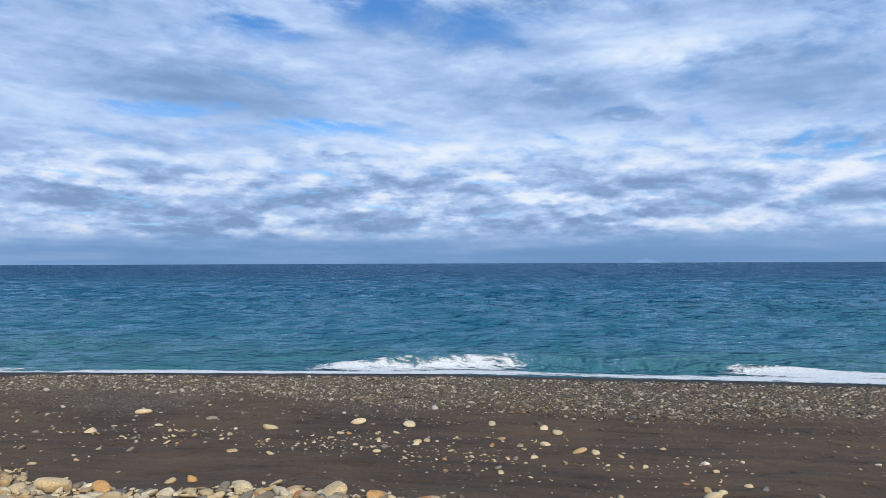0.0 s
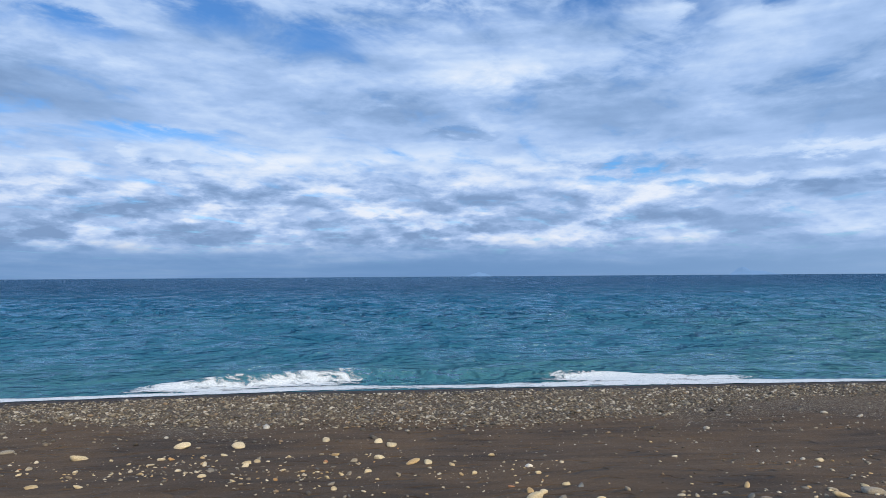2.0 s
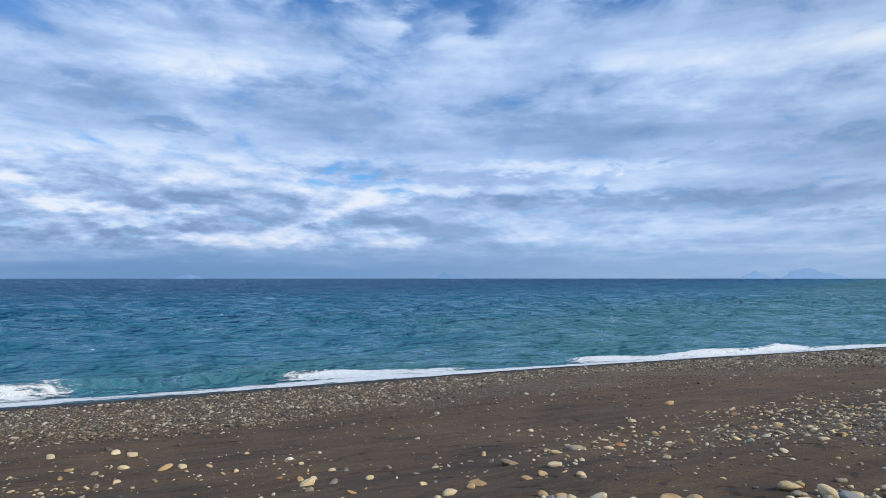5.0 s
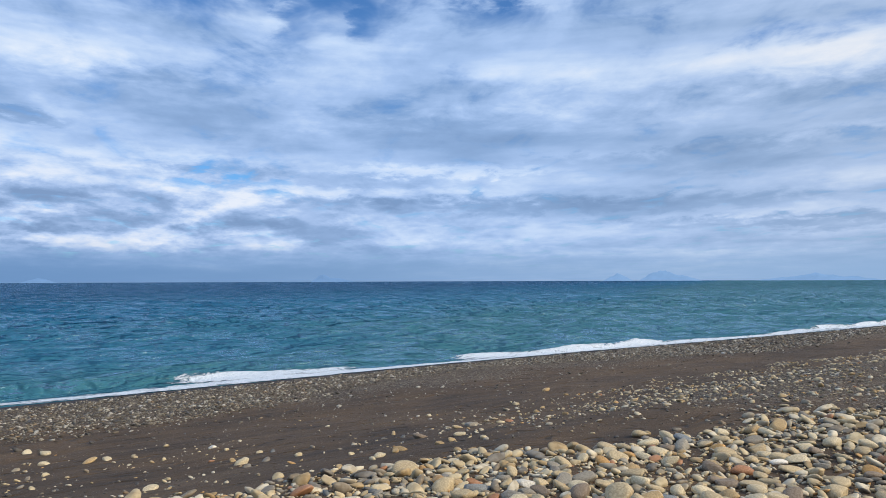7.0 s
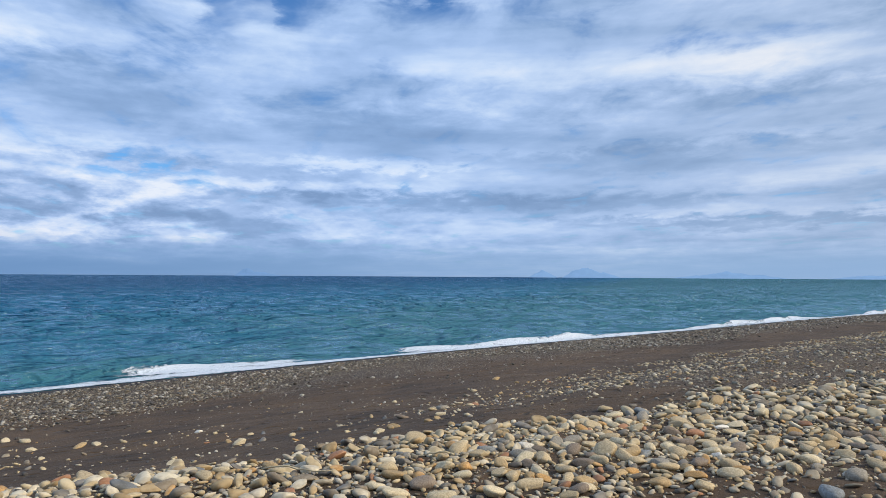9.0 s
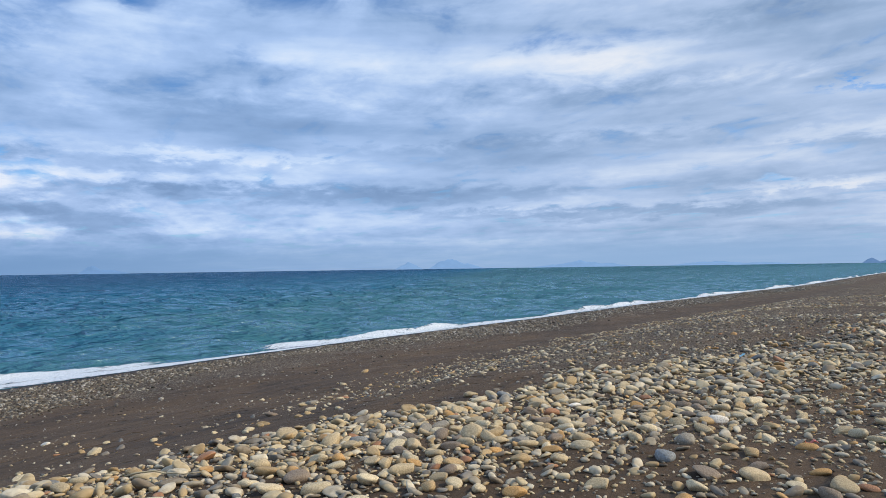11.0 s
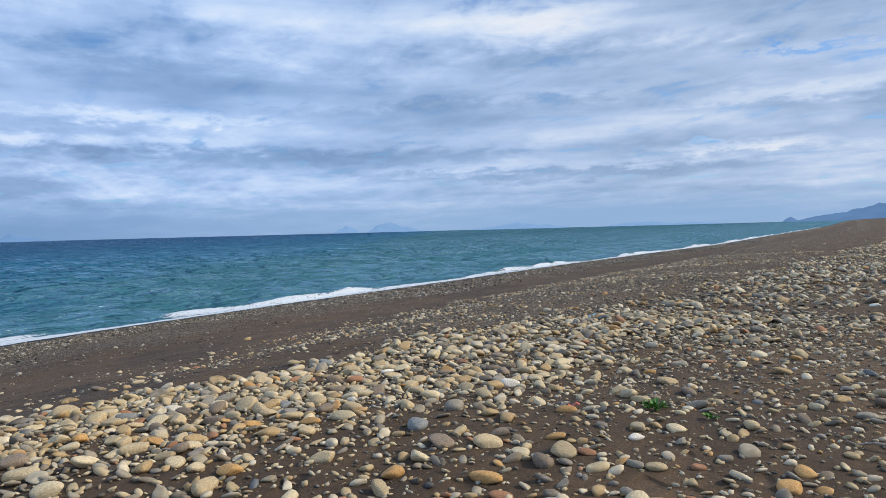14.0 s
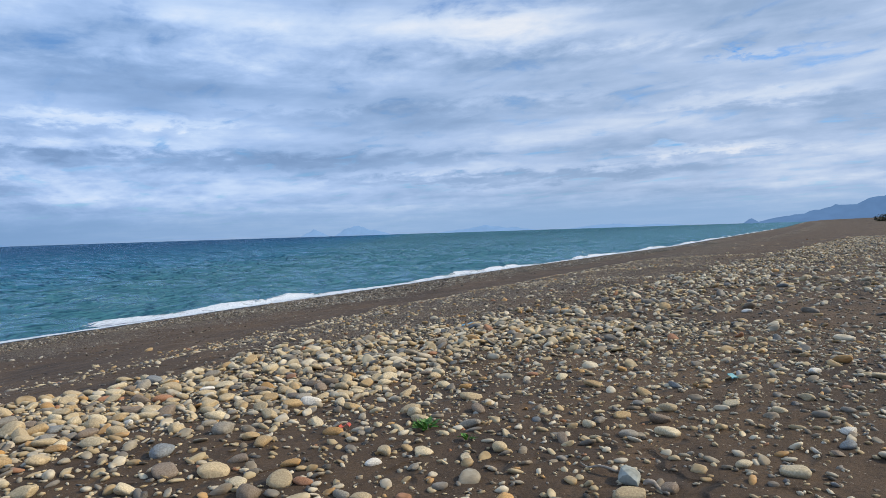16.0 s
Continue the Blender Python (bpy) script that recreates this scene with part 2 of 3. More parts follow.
def water_material():
    m, g = material("sea_water")
    at = g.add("ShaderNodeNewGeometry", out=0)
    sep = g.tree.nodes.new("ShaderNodeSeparateXYZ")
    g.tree.links.new(at, sep.inputs[0])
    patch = g.noise(g.vec("MULTIPLY", at, (0.012, 0.035, 0.0)), 1.0, 3.0, 0.5)
    # brighter water towards +x: sunlit sea put into the base colour
    sunlit_shift = g.math("MULTIPLY", g.math("MAXIMUM", sep.outputs[0], 0.0), -0.55)
    off = g.math("ADD", g.math("ADD", sep.outputs[1], sunlit_shift), g.math("MULTIPLY", g.math("SUBTRACT", patch, 0.5), 90.0))
    depth = g.add("ShaderNodeMapRange", {0: off, 1: 20.0, 2: 320.0, 3: 0.0, 4: 1.0})
    base = g.ramp(depth, [(0.0, (0.046, 0.152, 0.190)), (0.06, (0.031, 0.140, 0.216)), (0.22, (0.016, 0.115, 0.215)), (0.6, (0.010, 0.078, 0.172)), (1.0, (0.009, 0.064, 0.150))])
    # wind chop: short wavelets close in, longer ones farther out
    reach = sep.outputs[1]

    def wavelets(stretch, lo, hi, tall_m, fade):
        n = g.noise(g.vec("MULTIPLY", at, stretch), 1.0, 3.0, 0.6, 0.0)
        return g.math("MULTIPLY", g.math("MULTIPLY", g.step(n, lo, hi), tall_m), fade)

    ripple = wavelets((1.3, 3.4, 0.0), 0.38, 0.68, 0.11, g.step(reach, 40.0, 90.0, 1.0, 0.3))
    close = wavelets((0.50, 1.15, 0.0), 0.42, 0.64, 0.30, g.step(reach, 45.0, 130.0, 1.0, 0.6))
    middle = wavelets((0.36, 0.30, 0.0), 0.44, 0.62, 1.5, g.math("MULTIPLY", g.step(reach, 35.0, 80.0, 0.3, 1.0), g.step(reach, 200.0, 420.0, 1.0, 0.5)))
    far = wavelets((0.12, 0.05, 0.0), 0.42, 0.62, 6.5, g.step(reach, 90.0, 220.0, 0.0, 1.0))
    height = g.math("ADD", g.math("ADD", ripple, close), g.math("ADD", middle, far))
    n = g.bump(height, 0.85, 1.0)
    body = g.add("ShaderNodeBsdfPrincipled", {"Base Color": base, "Roughness": 0.6, "Specular IOR Level": 0.0, "Normal": n})
    gloss = g.add("ShaderNodeBsdfGlossy", {"Color": (0.62, 0.82, 0.95, 1.0), "Roughness": 0.22, "Normal": n})
    # dashes of bright and dark wave faces, painted by noise into the reflection share
    dash_noise = g.noise(g.vec("MULTIPLY", at, (0.40, 0.42, 0.0)), 1.0, 4.0, 0.65)
    wide_dash_noise = g.noise(g.vec("MULTIPLY", at, (0.10, 0.06, 0.0)), 1.0, 4.0, 0.65)
    weight = g.math("MULTIPLY", g.step(dash_noise, 0.43, 0.53, 0.22, 1.10), g.step(wide_dash_noise, 0.42, 0.52, 0.40, 1.05))
    share = g.math("MULTIPLY", g.math("MULTIPLY", g.add("ShaderNodeFresnel", {"IOR": 1.40, "Normal": n}), 1.1), weight, clamp=True)
    g.add("ShaderNodeOutputMaterial", {"Surface": g.add("ShaderNodeMixShader", {0: share, 1: body, 2: gloss})})
    return m


def foam_material():
    m, g = material("sea_foam")
    at = g.add("ShaderNodeNewGeometry", out=0)
    lace = g.noise(g.vec("MULTIPLY", at, (0.7, 2.0, 1.0)), 2.2, 6.0, 0.66, 0.8)
    fleck = g.noise(at, 18.0, 4.0, 0.65)
    base = g.ramp(fleck, [(0.3, (0.32, 0.40, 0.46)), (0.62, (0.66, 0.70, 0.74))])
    attr = g.add("ShaderNodeAttribute", out=2, attribute_name="thick")
    alpha = g.step(g.math("ADD", lace, g.math("MULTIPLY", attr, 0.6)), 0.48, 0.72)
    finish(g, base, 0.7, g.bump(fleck, 0.4, 0.03), Alpha=alpha)
    return m


def painted_haze_material(name, tint, glow):
    # distance haze is painted: the blue tint glows, diffuse colour is cut to 12%
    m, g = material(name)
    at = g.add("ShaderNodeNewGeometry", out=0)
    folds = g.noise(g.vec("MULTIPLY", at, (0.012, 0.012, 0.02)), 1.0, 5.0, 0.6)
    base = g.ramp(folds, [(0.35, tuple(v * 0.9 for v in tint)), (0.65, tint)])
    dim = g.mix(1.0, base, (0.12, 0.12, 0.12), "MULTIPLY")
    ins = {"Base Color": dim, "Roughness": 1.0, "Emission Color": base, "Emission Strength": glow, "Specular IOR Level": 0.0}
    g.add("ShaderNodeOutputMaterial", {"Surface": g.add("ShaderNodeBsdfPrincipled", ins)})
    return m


SAND = sand_material()
STONES = stone_material("cobbles_mixed", "island", 9.0)
GREY_TONES = [(0.0, (0.14, 0.122, 0.097)), (0.18, (0.25, 0.218, 0.168)), (0.36, (0.095, 0.084, 0.07)), (0.50, (0.37, 0.33, 0.255)), (0.64, (0.20, 0.16, 0.112)),
              (0.72, (0.58, 0.54, 0.46)), (0.86, (0.13, 0.13, 0.13)), (0.94, (0.34, 0.25, 0.16)), (0.985, (0.60, 0.58, 0.54))]
PEBBLES = stone_material("pebbles_mixed", "island", 30.0, GREY_TONES, 0.68, 0.3)
WATER = water_material()
FOAM = foam_material()

# ---------- plan of the shore ----------
SHORE_X = (-4500, -400, -60, -14, 0, 20, 32, 45, 65, 90, 130, 180, 340, 450, 600, 1500, 4500)
SHORE_Y = (-900, -60, 18, 24.2, 25.7, 25.5, 24.6, 23.4, 22.2, 19.5, 15, 12.3, 3.2, -3, -9, -40, -160)
SLOPE_D = (-60, -6, -1, 0, 1.2, 3, 8, 10.7, 13, 15.7, 17.5, 19, 20.7, 23, 26, 60, 200, 6000)
SLOPE_Z = (-9, -3.0, -2.55, -2.3, -2.12, -1.98, -1.78, -1.62, -1.36, -1.02, -0.64, -0.35, -0.19, -0.10, -0.05, 0.25, 0.6, 3)
RIDGE_X = (-60, -10, -3, 0, 3, 4, 5, 7, 9.5, 11.5, 16, 27, 37, 73, 400)
RIDGE_Y = (11, 10.5, 9.4, 8.9, 8.0, 6.8, 6.6, 5.5, 5.2, 3.8, 2.5, 0.6, -1.3, -8, -60)


def smooth(v, lo, hi):
    t = np.clip((v - lo) / (hi - lo), 0, 1)
    return t * t * (3 - 2 * t)


def waves(x, y, seed, scale, octaves=4):
    """Cheap smooth noise for whole arrays: sums of turned sines."""
    r = np.random.default_rng(seed)
    out, amp, total = np.zeros(np.broadcast(x, y).shape), 1.0, 0.0
    for _ in range(octaves):
        for _ in range(3):
            a, ph = r.uniform(0, 6.283), r.uniform(0, 6.283)
            k = scale * r.uniform(0.7, 1.4)
            out += amp * np.sin((np.cos(a) * x + np.sin(a) * y) * k + ph)
        total += amp * 1.7
        scale, amp = scale * 2.1, amp * 0.5
    return out / total


def shore(x):
    return np.interp(x, SHORE_X, SHORE_Y)


def ridge_edge(x):
    return np.interp(x, RIDGE_X, RIDGE_Y) + 0.35 * np.sin(x * 1.3) + 0.2 * np.sin(x * 3.1 + 1)


def ground(x, y):
    x, y = np.asarray(x, float), np.asarray(y, float)
    d = shore(x) - y
    z = np.interp(d, SLOPE_D, SLOPE_Z)
    z = z + 2.2 * smooth(x, 120, 500) * smooth(d, 30, 60)
    lumps = waves(x, y, 3, 0.9, 3) * 0.035 * smooth(d, 1, 6) + waves(x, y, 5, 6.0, 3) * 0.012 * smooth(d, 3, 8)
    return z + lumps * (1 - smooth(np.abs(x), 150, 400))


def grid_mesh(name, us, vs, place, mat):
    U, V = np.meshgrid(us, vs)
    x, y, z = place(U, V)
    co = np.stack([x, y, z], -1).reshape(-1, 3)
    nu, nv = len(us), len(vs)
    i = (np.arange(nv - 1)[:, None] * nu + np.arange(nu - 1)[None, :]).ravel()
    faces = np.stack([i, i + 1, i + nu + 1, i + nu], -1)
    return raw_mesh(name, co, faces, mat)


def raw_mesh(name, co, faces, mat, flat=False):
    me = bpy.data.meshes.new(name)
    k = faces.shape[1]
    me.vertices.add(len(co))
    me.vertices.foreach_set("co", np.ascontiguousarray(co, dtype=np.float32).ravel())
    me.loops.add(faces.size)
    me.loops.foreach_set("vertex_index", np.ascontiguousarray(faces, dtype=np.int32).ravel())
    me.polygons.add(len(faces))
    me.polygons.foreach_set("loop_start", np.arange(0, faces.size, k, dtype=np.int32))
    me.polygons.foreach_set("use_smooth", np.full(len(faces), not flat))
    me.update(calc_edges=True)
    me.validate()
    me.materials.append(mat)
    return me


def steps(*spans):
    """Positions along an axis: (start, stop, stride) spans laid end to end."""
    out = []
    for a, b, s in spans:
        out.append(np.linspace(a, b, max(2, int(round((b - a) / s)) + 1))[:-1])
    out.append([spans[-1][1]])
    return np.concatenate(out)


def far_steps(start, stop, n):
    return start * (stop / start) ** (np.arange(1, n + 1) / n)


# ---------- ground ----------
gx = np.concatenate([-far_steps(30, 4500, 26)[::-1], steps((-30, -4, 0.6), (-4, 24, 0.13), (24, 60, 0.5)), far_steps(60, 4500, 60)])
gd = np.concatenate([steps((-60, -4, 4), (-4, 10, 0.35), (10, 32, 0.13), (32, 60, 1.0)), far_steps(60, 4500, 34)])
me = grid_mesh("ground", gx, gd[::-1], lambda u, d: (u, shore(u) - d, ground(u, shore(u) - d)), SAND)
tagged(new("ground", me), "dark brown sand beach sloping down to the sea", "beach", kind="structure")

# ---------- sea ----------


def crest_line(x):
    return 1.75 - 0.55 * smooth(x, 18, 36) + (0.5 - 0.25 * smooth(x, 18, 36)) * np.sin(x * 0.11 + 0.6) + 0.25 * np.sin(x * 0.37)


def crest_height(x):
    return 0.44 * (1 - 0.45 * smooth(x, 16, 34)) * np.clip(0.45 + 0.75 * np.sin(x * 0.21 + 1.0) + 0.3 * np.sin(x * 0.55 + 2.0), 0.08, 1.1)


def sea_place(u, o):
    y = shore(u) + o
    near = smooth(o, -1.0, 6.0)
    z = SEA + near * (0.20 * waves(u * 0.4, y, 21, 0.6, 3) + 0.09 * waves(u * 0.45, y, 22, 2.1, 2)) * (1 - smooth(o, 50, 170))
    for k, (c, w) in enumerate(((0.0, 0.55), (7.5, 1.1), (15.0, 1.5))):
        at = crest_line(u + 40 * k) + c
        h = crest_height(u + 31 * k) * (1.0, 0.62, 0.4)[k]
        s = (o - at) / w
        z = z + h * np.exp(-np.where(s < 0, s * 1.7, s * 0.8) ** 2)
    return u, y, z


sx = np.concatenate([-far_steps(60, 4500, 24)[::-1], steps((-60, 90, 0.4), (90, 200, 1.5)), far_steps(200, 4500, 40)])
so = np.concatenate([steps((-1.2, 8, 0.16), (8, 50, 0.35), (50, 130, 0.9)), far_steps(120, 4500, 60)])
me = grid_mesh("sea", sx, so, sea_place, WATER)
tagged(new("sea", me), "choppy blue-green sea under a cloudy sky", "water", kind="structure")


# ---------- surf ----------
def ball(level):
    bm = bmesh.new()
    bmesh.ops.create_icosphere(bm, subdivisions=level, radius=1.0)
    co = np.array([v.co[:] for v in bm.verts])
    faces = np.array([[v.index for v in f.verts] for f in bm.faces])
    bm.free()
    return co, faces


BALLS = {k: ball(k) for k in (1, 2, 3)}


def surf_strip(name, x0, x1, inner, outer, lift, seed, rows=10, stride=0.12, fuzz=0.0, thin=0.52):
    """A ragged sheet of foam along the shore between two offsets; its rim thins out."""
    us = steps((x0, x1, stride))
    vs = np.linspace(0, 1, rows)
    U, V = np.meshgrid(us, vs)
    o = inner(U) + (outer(U) - inner(U)) * V
    x, y, zs = sea_place(U, o)
    _, _, gz = x, y, ground(x, y)
    body = np.sin(np.pi * np.clip(V, 0, 1)) ** 0.6
    lump = 0.5 + 0.5 * waves(x * 1.3, y * 2.0, seed, 2.6, 4)
    z = np.maximum(zs, gz) + 0.012 + body * (lift(U) * lump)
    z = z + fuzz * body * np.random.default_rng(seed).normal(0, 1, z.shape)
    co = np.stack([x, y, z], -1).reshape(-1, 3)
    nu, nv = len(us), rows
    i = (np.arange(nv - 1)[:, None] * nu + np.arange(nu - 1)[None, :]).ravel()
    me = raw_mesh(name, co, np.stack([i, i + 1, i + nu + 1, i + nu], -1), FOAM)
    thick = me.attributes.new("thick", "FLOAT", "POINT")
    body = body + 0.16 * waves(U, V, seed + 7, 0.5, 3)
    ends = smooth(U, x0, x0 + 4.0) * (1 - smooth(U, x1 - 4.0, x1))
    thick.data.foreach_set("value", ((body - thin) * ends - 0.6 * (1 - ends)).astype(np.float32).ravel())
    return new(name, me)


def swash_in(x):
    return -0.50 + 0.28 * np.sin(x * 0.16 + 1.2) + 0.14 * np.sin(x * 0.62)


def swash_out(x):
    return 1.10 + 0.35 * np.sin(x * 0.13 + 0.3) + 0.25 * np.sin(x * 0.47 + 1.0)


wash = surf_strip("sea_foam", -70, 420, swash_in, swash_out, lambda x: 0.03 + 0 * x, 31, 9, 0.22)
tagged(wash, "white foam of the swash running along the waterline", "foam", kind="stuff")
for k, (a, b) in enumerate(((-25, -14), (-8, 4.5), (7, 19.5), (20.5, 48), (46, 78), (74, 128), (120, 210))):
    w = surf_strip("breaking_wave", a, b, lambda x: crest_line(x) - 1.35 - 0.25 * np.sin(x * 1.7), lambda x: crest_line(x) + 0.25 + 0.2 * np.sin(x * 1.1), lambda x: 0.04 + 0.15 * crest_height(x) * np.clip(0.5 + 0.5 * np.sin(x * 0.9) + 0.4 * np.sin(x * 2.3 + 1), 0.15, 1.3), 41 + k, 16, 0.08, 0.0, 0.50)
    tagged(w, "small white breaking wave curling onto the shore", "wave", "breaking waves along the shore")


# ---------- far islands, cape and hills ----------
# haze is put into these glowing tints; the shaded one is a darker copy
ISLE = painted_haze_material("hazy_island", (0.238, 0.412, 0.690), 0.90)
ISLE_SHADED = painted_haze_material("hazy_shaded_island", (0.192, 0.350, 0.62), 0.90)
HILL = painted_haze_material("hazy_hill", (0.135, 0.255, 0.47), 0.85)


def hill_ridge(name, dist, h0, h1, tops, mat, label, category):
    """A ridge between two headings at a distance; tops are (heading, height in degrees, half width)."""
    hs = np.linspace(h0, h1, 90)
    rise = np.zeros_like(hs)
    for h, e, w in tops:
        rise = np.maximum(rise, e * np.clip(1 - np.abs((hs - h) / w) ** 1.35, 0, 1))
    rough = 1 + 0.10 * waves(hs * 3.0, hs * 0 + 1.0, 81, 2.0, 4)
    rise = np.radians(rise) * dist * rough
    vs = np.linspace(0, 1, 14)
    H, V = np.meshgrid(hs, vs)
    R = dist + 380 * V
    z = SEA - 3 + (rise[None, :] + 3) * np.sin(np.pi * V) ** 0.8 * (1 + 0.12 * waves(H * 4, V * 6, 83, 1.5, 3))
    x, y = R * -np.sin(np.radians(H)), R * np.cos(np.radians(H))
    n = len(hs)
    i = (np.arange(13)[:, None] * n + np.arange(n - 1)[None, :]).ravel()
    me = raw_mesh(name, np.stack([x, y, z], -1).reshape(-1, 3), np.stack([i, i + 1, i + n + 1, i + n], -1), mat)
    return tagged(new(name, me), label, category)


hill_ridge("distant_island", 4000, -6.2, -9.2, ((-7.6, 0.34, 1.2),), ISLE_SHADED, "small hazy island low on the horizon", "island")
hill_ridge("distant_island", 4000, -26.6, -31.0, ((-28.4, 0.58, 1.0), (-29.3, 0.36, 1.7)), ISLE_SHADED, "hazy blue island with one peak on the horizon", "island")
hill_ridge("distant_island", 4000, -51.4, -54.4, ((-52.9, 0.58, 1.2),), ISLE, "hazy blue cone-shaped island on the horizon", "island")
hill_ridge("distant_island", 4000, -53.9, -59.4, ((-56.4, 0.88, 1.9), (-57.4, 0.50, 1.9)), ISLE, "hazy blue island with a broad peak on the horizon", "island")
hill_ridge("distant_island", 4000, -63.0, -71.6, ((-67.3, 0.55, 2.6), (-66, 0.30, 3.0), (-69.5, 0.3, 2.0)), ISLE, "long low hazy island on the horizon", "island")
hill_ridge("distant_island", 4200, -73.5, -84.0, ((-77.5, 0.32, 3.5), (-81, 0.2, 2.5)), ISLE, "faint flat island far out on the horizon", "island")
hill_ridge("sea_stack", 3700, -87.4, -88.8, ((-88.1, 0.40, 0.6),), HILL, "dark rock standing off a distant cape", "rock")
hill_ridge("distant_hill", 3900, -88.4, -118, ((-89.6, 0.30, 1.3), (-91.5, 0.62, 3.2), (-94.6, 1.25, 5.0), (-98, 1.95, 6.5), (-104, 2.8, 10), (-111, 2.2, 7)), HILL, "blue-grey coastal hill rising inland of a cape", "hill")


# ---------- stones ----------
KINDS = 14


def stone_shape(kind, level):
    """Unit cobble: a flattened, uneven, water-worn ellipsoid."""
    r = np.random.default_rng(900 + kind)
    co, faces = BALLS[level]
    co = np.sign(co) * np.abs(co) ** r.uniform(0.62, 0.95)
    co = co / np.linalg.norm(co, axis=1, keepdims=True) ** r.uniform(0.5, 0.9)
    out = co.copy()
    for _ in range(5):
        n = r.normal(size=3)
        n /= np.linalg.norm(n)
        out *= 1 + r.uniform(0.03, 0.09) * np.sin(out @ n * r.uniform(1.5, 3.2) + r.uniform(0, 6.28))[:, None]
    for _ in range(5):
        cut = r.normal(size=3)
        cut /= np.linalg.norm(cut)
        over = np.maximum(out @ cut - r.uniform(0.52, 0.85), 0)
        out -= over[:, None] * cut * r.uniform(0.6, 0.9)
    out *= (1.05, r.uniform(0.58, 0.90), r.uniform(0.34, 0.54))
    return out, faces


def heap(name, x, y, size, level, mat, sink=0.25, lift=0.0, tilt=0.26):
    """Many loose stones joined into one mesh."""
    n = len(x)
    shapes = [stone_shape(k, level) for k in range(KINDS)]
    kind = rng.integers(0, KINDS, n)
    nv, faces = len(shapes[0][0]), shapes[0][1]
    co = np.stack([s[0] for s in shapes])[kind]
    a, tx, ty = rng.uniform(0, 6.283, n), np.clip(rng.normal(0, tilt, n), -0.45, 0.45), np.clip(rng.normal(0, tilt, n), -0.45, 0.45)
    squash = rng.uniform(0.75, 1.2, (n, 3))
    co = co * squash[:, None, :] * size[:, None, None]
    c, s = np.cos(a)[:, None], np.sin(a)[:, None]
    X, Y, Z = co[..., 0], co[..., 1], co[..., 2]
    Z = Z + X * tx[:, None] + Y * ty[:, None]
    X, Y = X * c - Y * s, X * s + Y * c
    base = ground(x, y) + size * (0.42 - sink - 0.10 * smooth(y - ridge_edge(x), 0.0, 0.5) - 0.10 * smooth(ridge_edge(x) - y, 3.0, 5.0)) + lift
    co = np.stack([X + x[:, None], Y + y[:, None], Z + base[:, None]], -1).reshape(-1, 3)
    f = (faces[None] + (np.arange(n) * nv)[:, None, None]).reshape(-1, 3)
    return new(name, raw_mesh(name, co, f, mat))


class Bed:
    """Keeps stones from lying inside one another."""

    def __init__(self, cell=0.2):
        self.cell, self.cells = cell, {}

    def free(self, x, y, r, slack):
        i, j = int(x // self.cell), int(y // self.cell)
        for a in (i - 1, i, i + 1):
            for b in (j - 1, j, j + 1):
                for u, v, q in self.cells.get((a, b), ()):
                    if (u - x) ** 2 + (v - y) ** 2 < (slack * (r + q)) ** 2:
                        return False
        return True

    def put(self, x, y, r):
        self.cells.setdefault((int(x // self.cell), int(y // self.cell)), []).append((x, y, r))


TONES = {"beige": ((0.45, 0.365, 0.235), "rounded beige limestone cobble lying on dark sand"),
         "cream": ((0.55, 0.475, 0.335), "smooth cream-coloured cobble lying on dark sand"),
         "tan": ((0.40, 0.29, 0.155), "rounded tan sandstone cobble among other beach stones"),
         "orange": ((0.48, 0.29, 0.115), "smooth orange-brown cobble lying on dark sand"),
         "rust": ((0.34, 0.175, 0.10), "small rust-red cobble lying on dark sand"),
         "brown": ((0.22, 0.175, 0.135), "dull brown cobble half sunk in dark sand"),
         "grey": ((0.26, 0.24, 0.205), "rounded grey cobble among other beach stones"),
         "slate": ((0.185, 0.205, 0.225), "blue-grey slate cobble lying on dark sand"),
         "white": ((0.68, 0.66, 0.62), "bright white quartz pebble lying on dark sand")}


def tone_material(tone, c):
    spread = [(i / 5, tuple(v * k for v in c)) for i, k in enumerate((1.0, 0.86, 1.10, 0.93, 1.04))]
    return stone_material("stone_" + tone, "object", 9.0, spread)


COBBLES = {}
for tone, (c, _) in TONES.items():
    mat = tone_material(tone, c)
    for k in range(KINDS):
        co, faces = stone_shape(k, 3)
        COBBLES[tone, k] = raw_mesh("cobble", co, faces, mat)

bed = Bed(0.3)
lay_rng = np.random.default_rng(11)


def lay_cobble(x, y, size, tone):
    """One cobble of its own, half length size, bedded a little into the sand."""
    k = int(lay_rng.integers(0, KINDS))
    ob = new("cobble", COBBLES[tone, k])
    behind = float(ridge_edge(x)) - y
    size = size * (0.85 if behind < -0.4 else 1.0)
    s = lay_rng.uniform(0.88, 1.08, 3) * size
    z = float(ground(x, y)) + size * (0.10 if behind < -0.2 else 0.17 if behind > 3.5 else 0.24)
    ob.matrix_world = Matrix.LocRotScale((x, y, z), Euler((float(np.clip(lay_rng.normal(0, 0.18), -0.35, 0.35)), float(np.clip(lay_rng.normal(0, 0.18), -0.35, 0.35)), lay_rng.uniform(0, 6.283))), s)
    bed.put(x, y, size)
    return tagged(ob, TONES[tone][1], "stone", "loose cobbles on the beach")


# cobbles that stand out
lay_cobble(5.62, 1.93, 0.136, "slate")
lay_cobble(5.66, 3.90, 0.166, "beige")
lay_cobble(6.10, 1.33, 0.112, "tan")
lay_cobble(5.13, 2.69, 0.128, "beige")
lay_cobble(7.62, 0.10, 0.114, "brown")
lay_cobble(8.21, 0.07, 0.071, "grey")
lay_cobble(7.11, 0.44, 0.117, "beige")
lay_cobble(6.78, 0.46, 0.069, "cream")
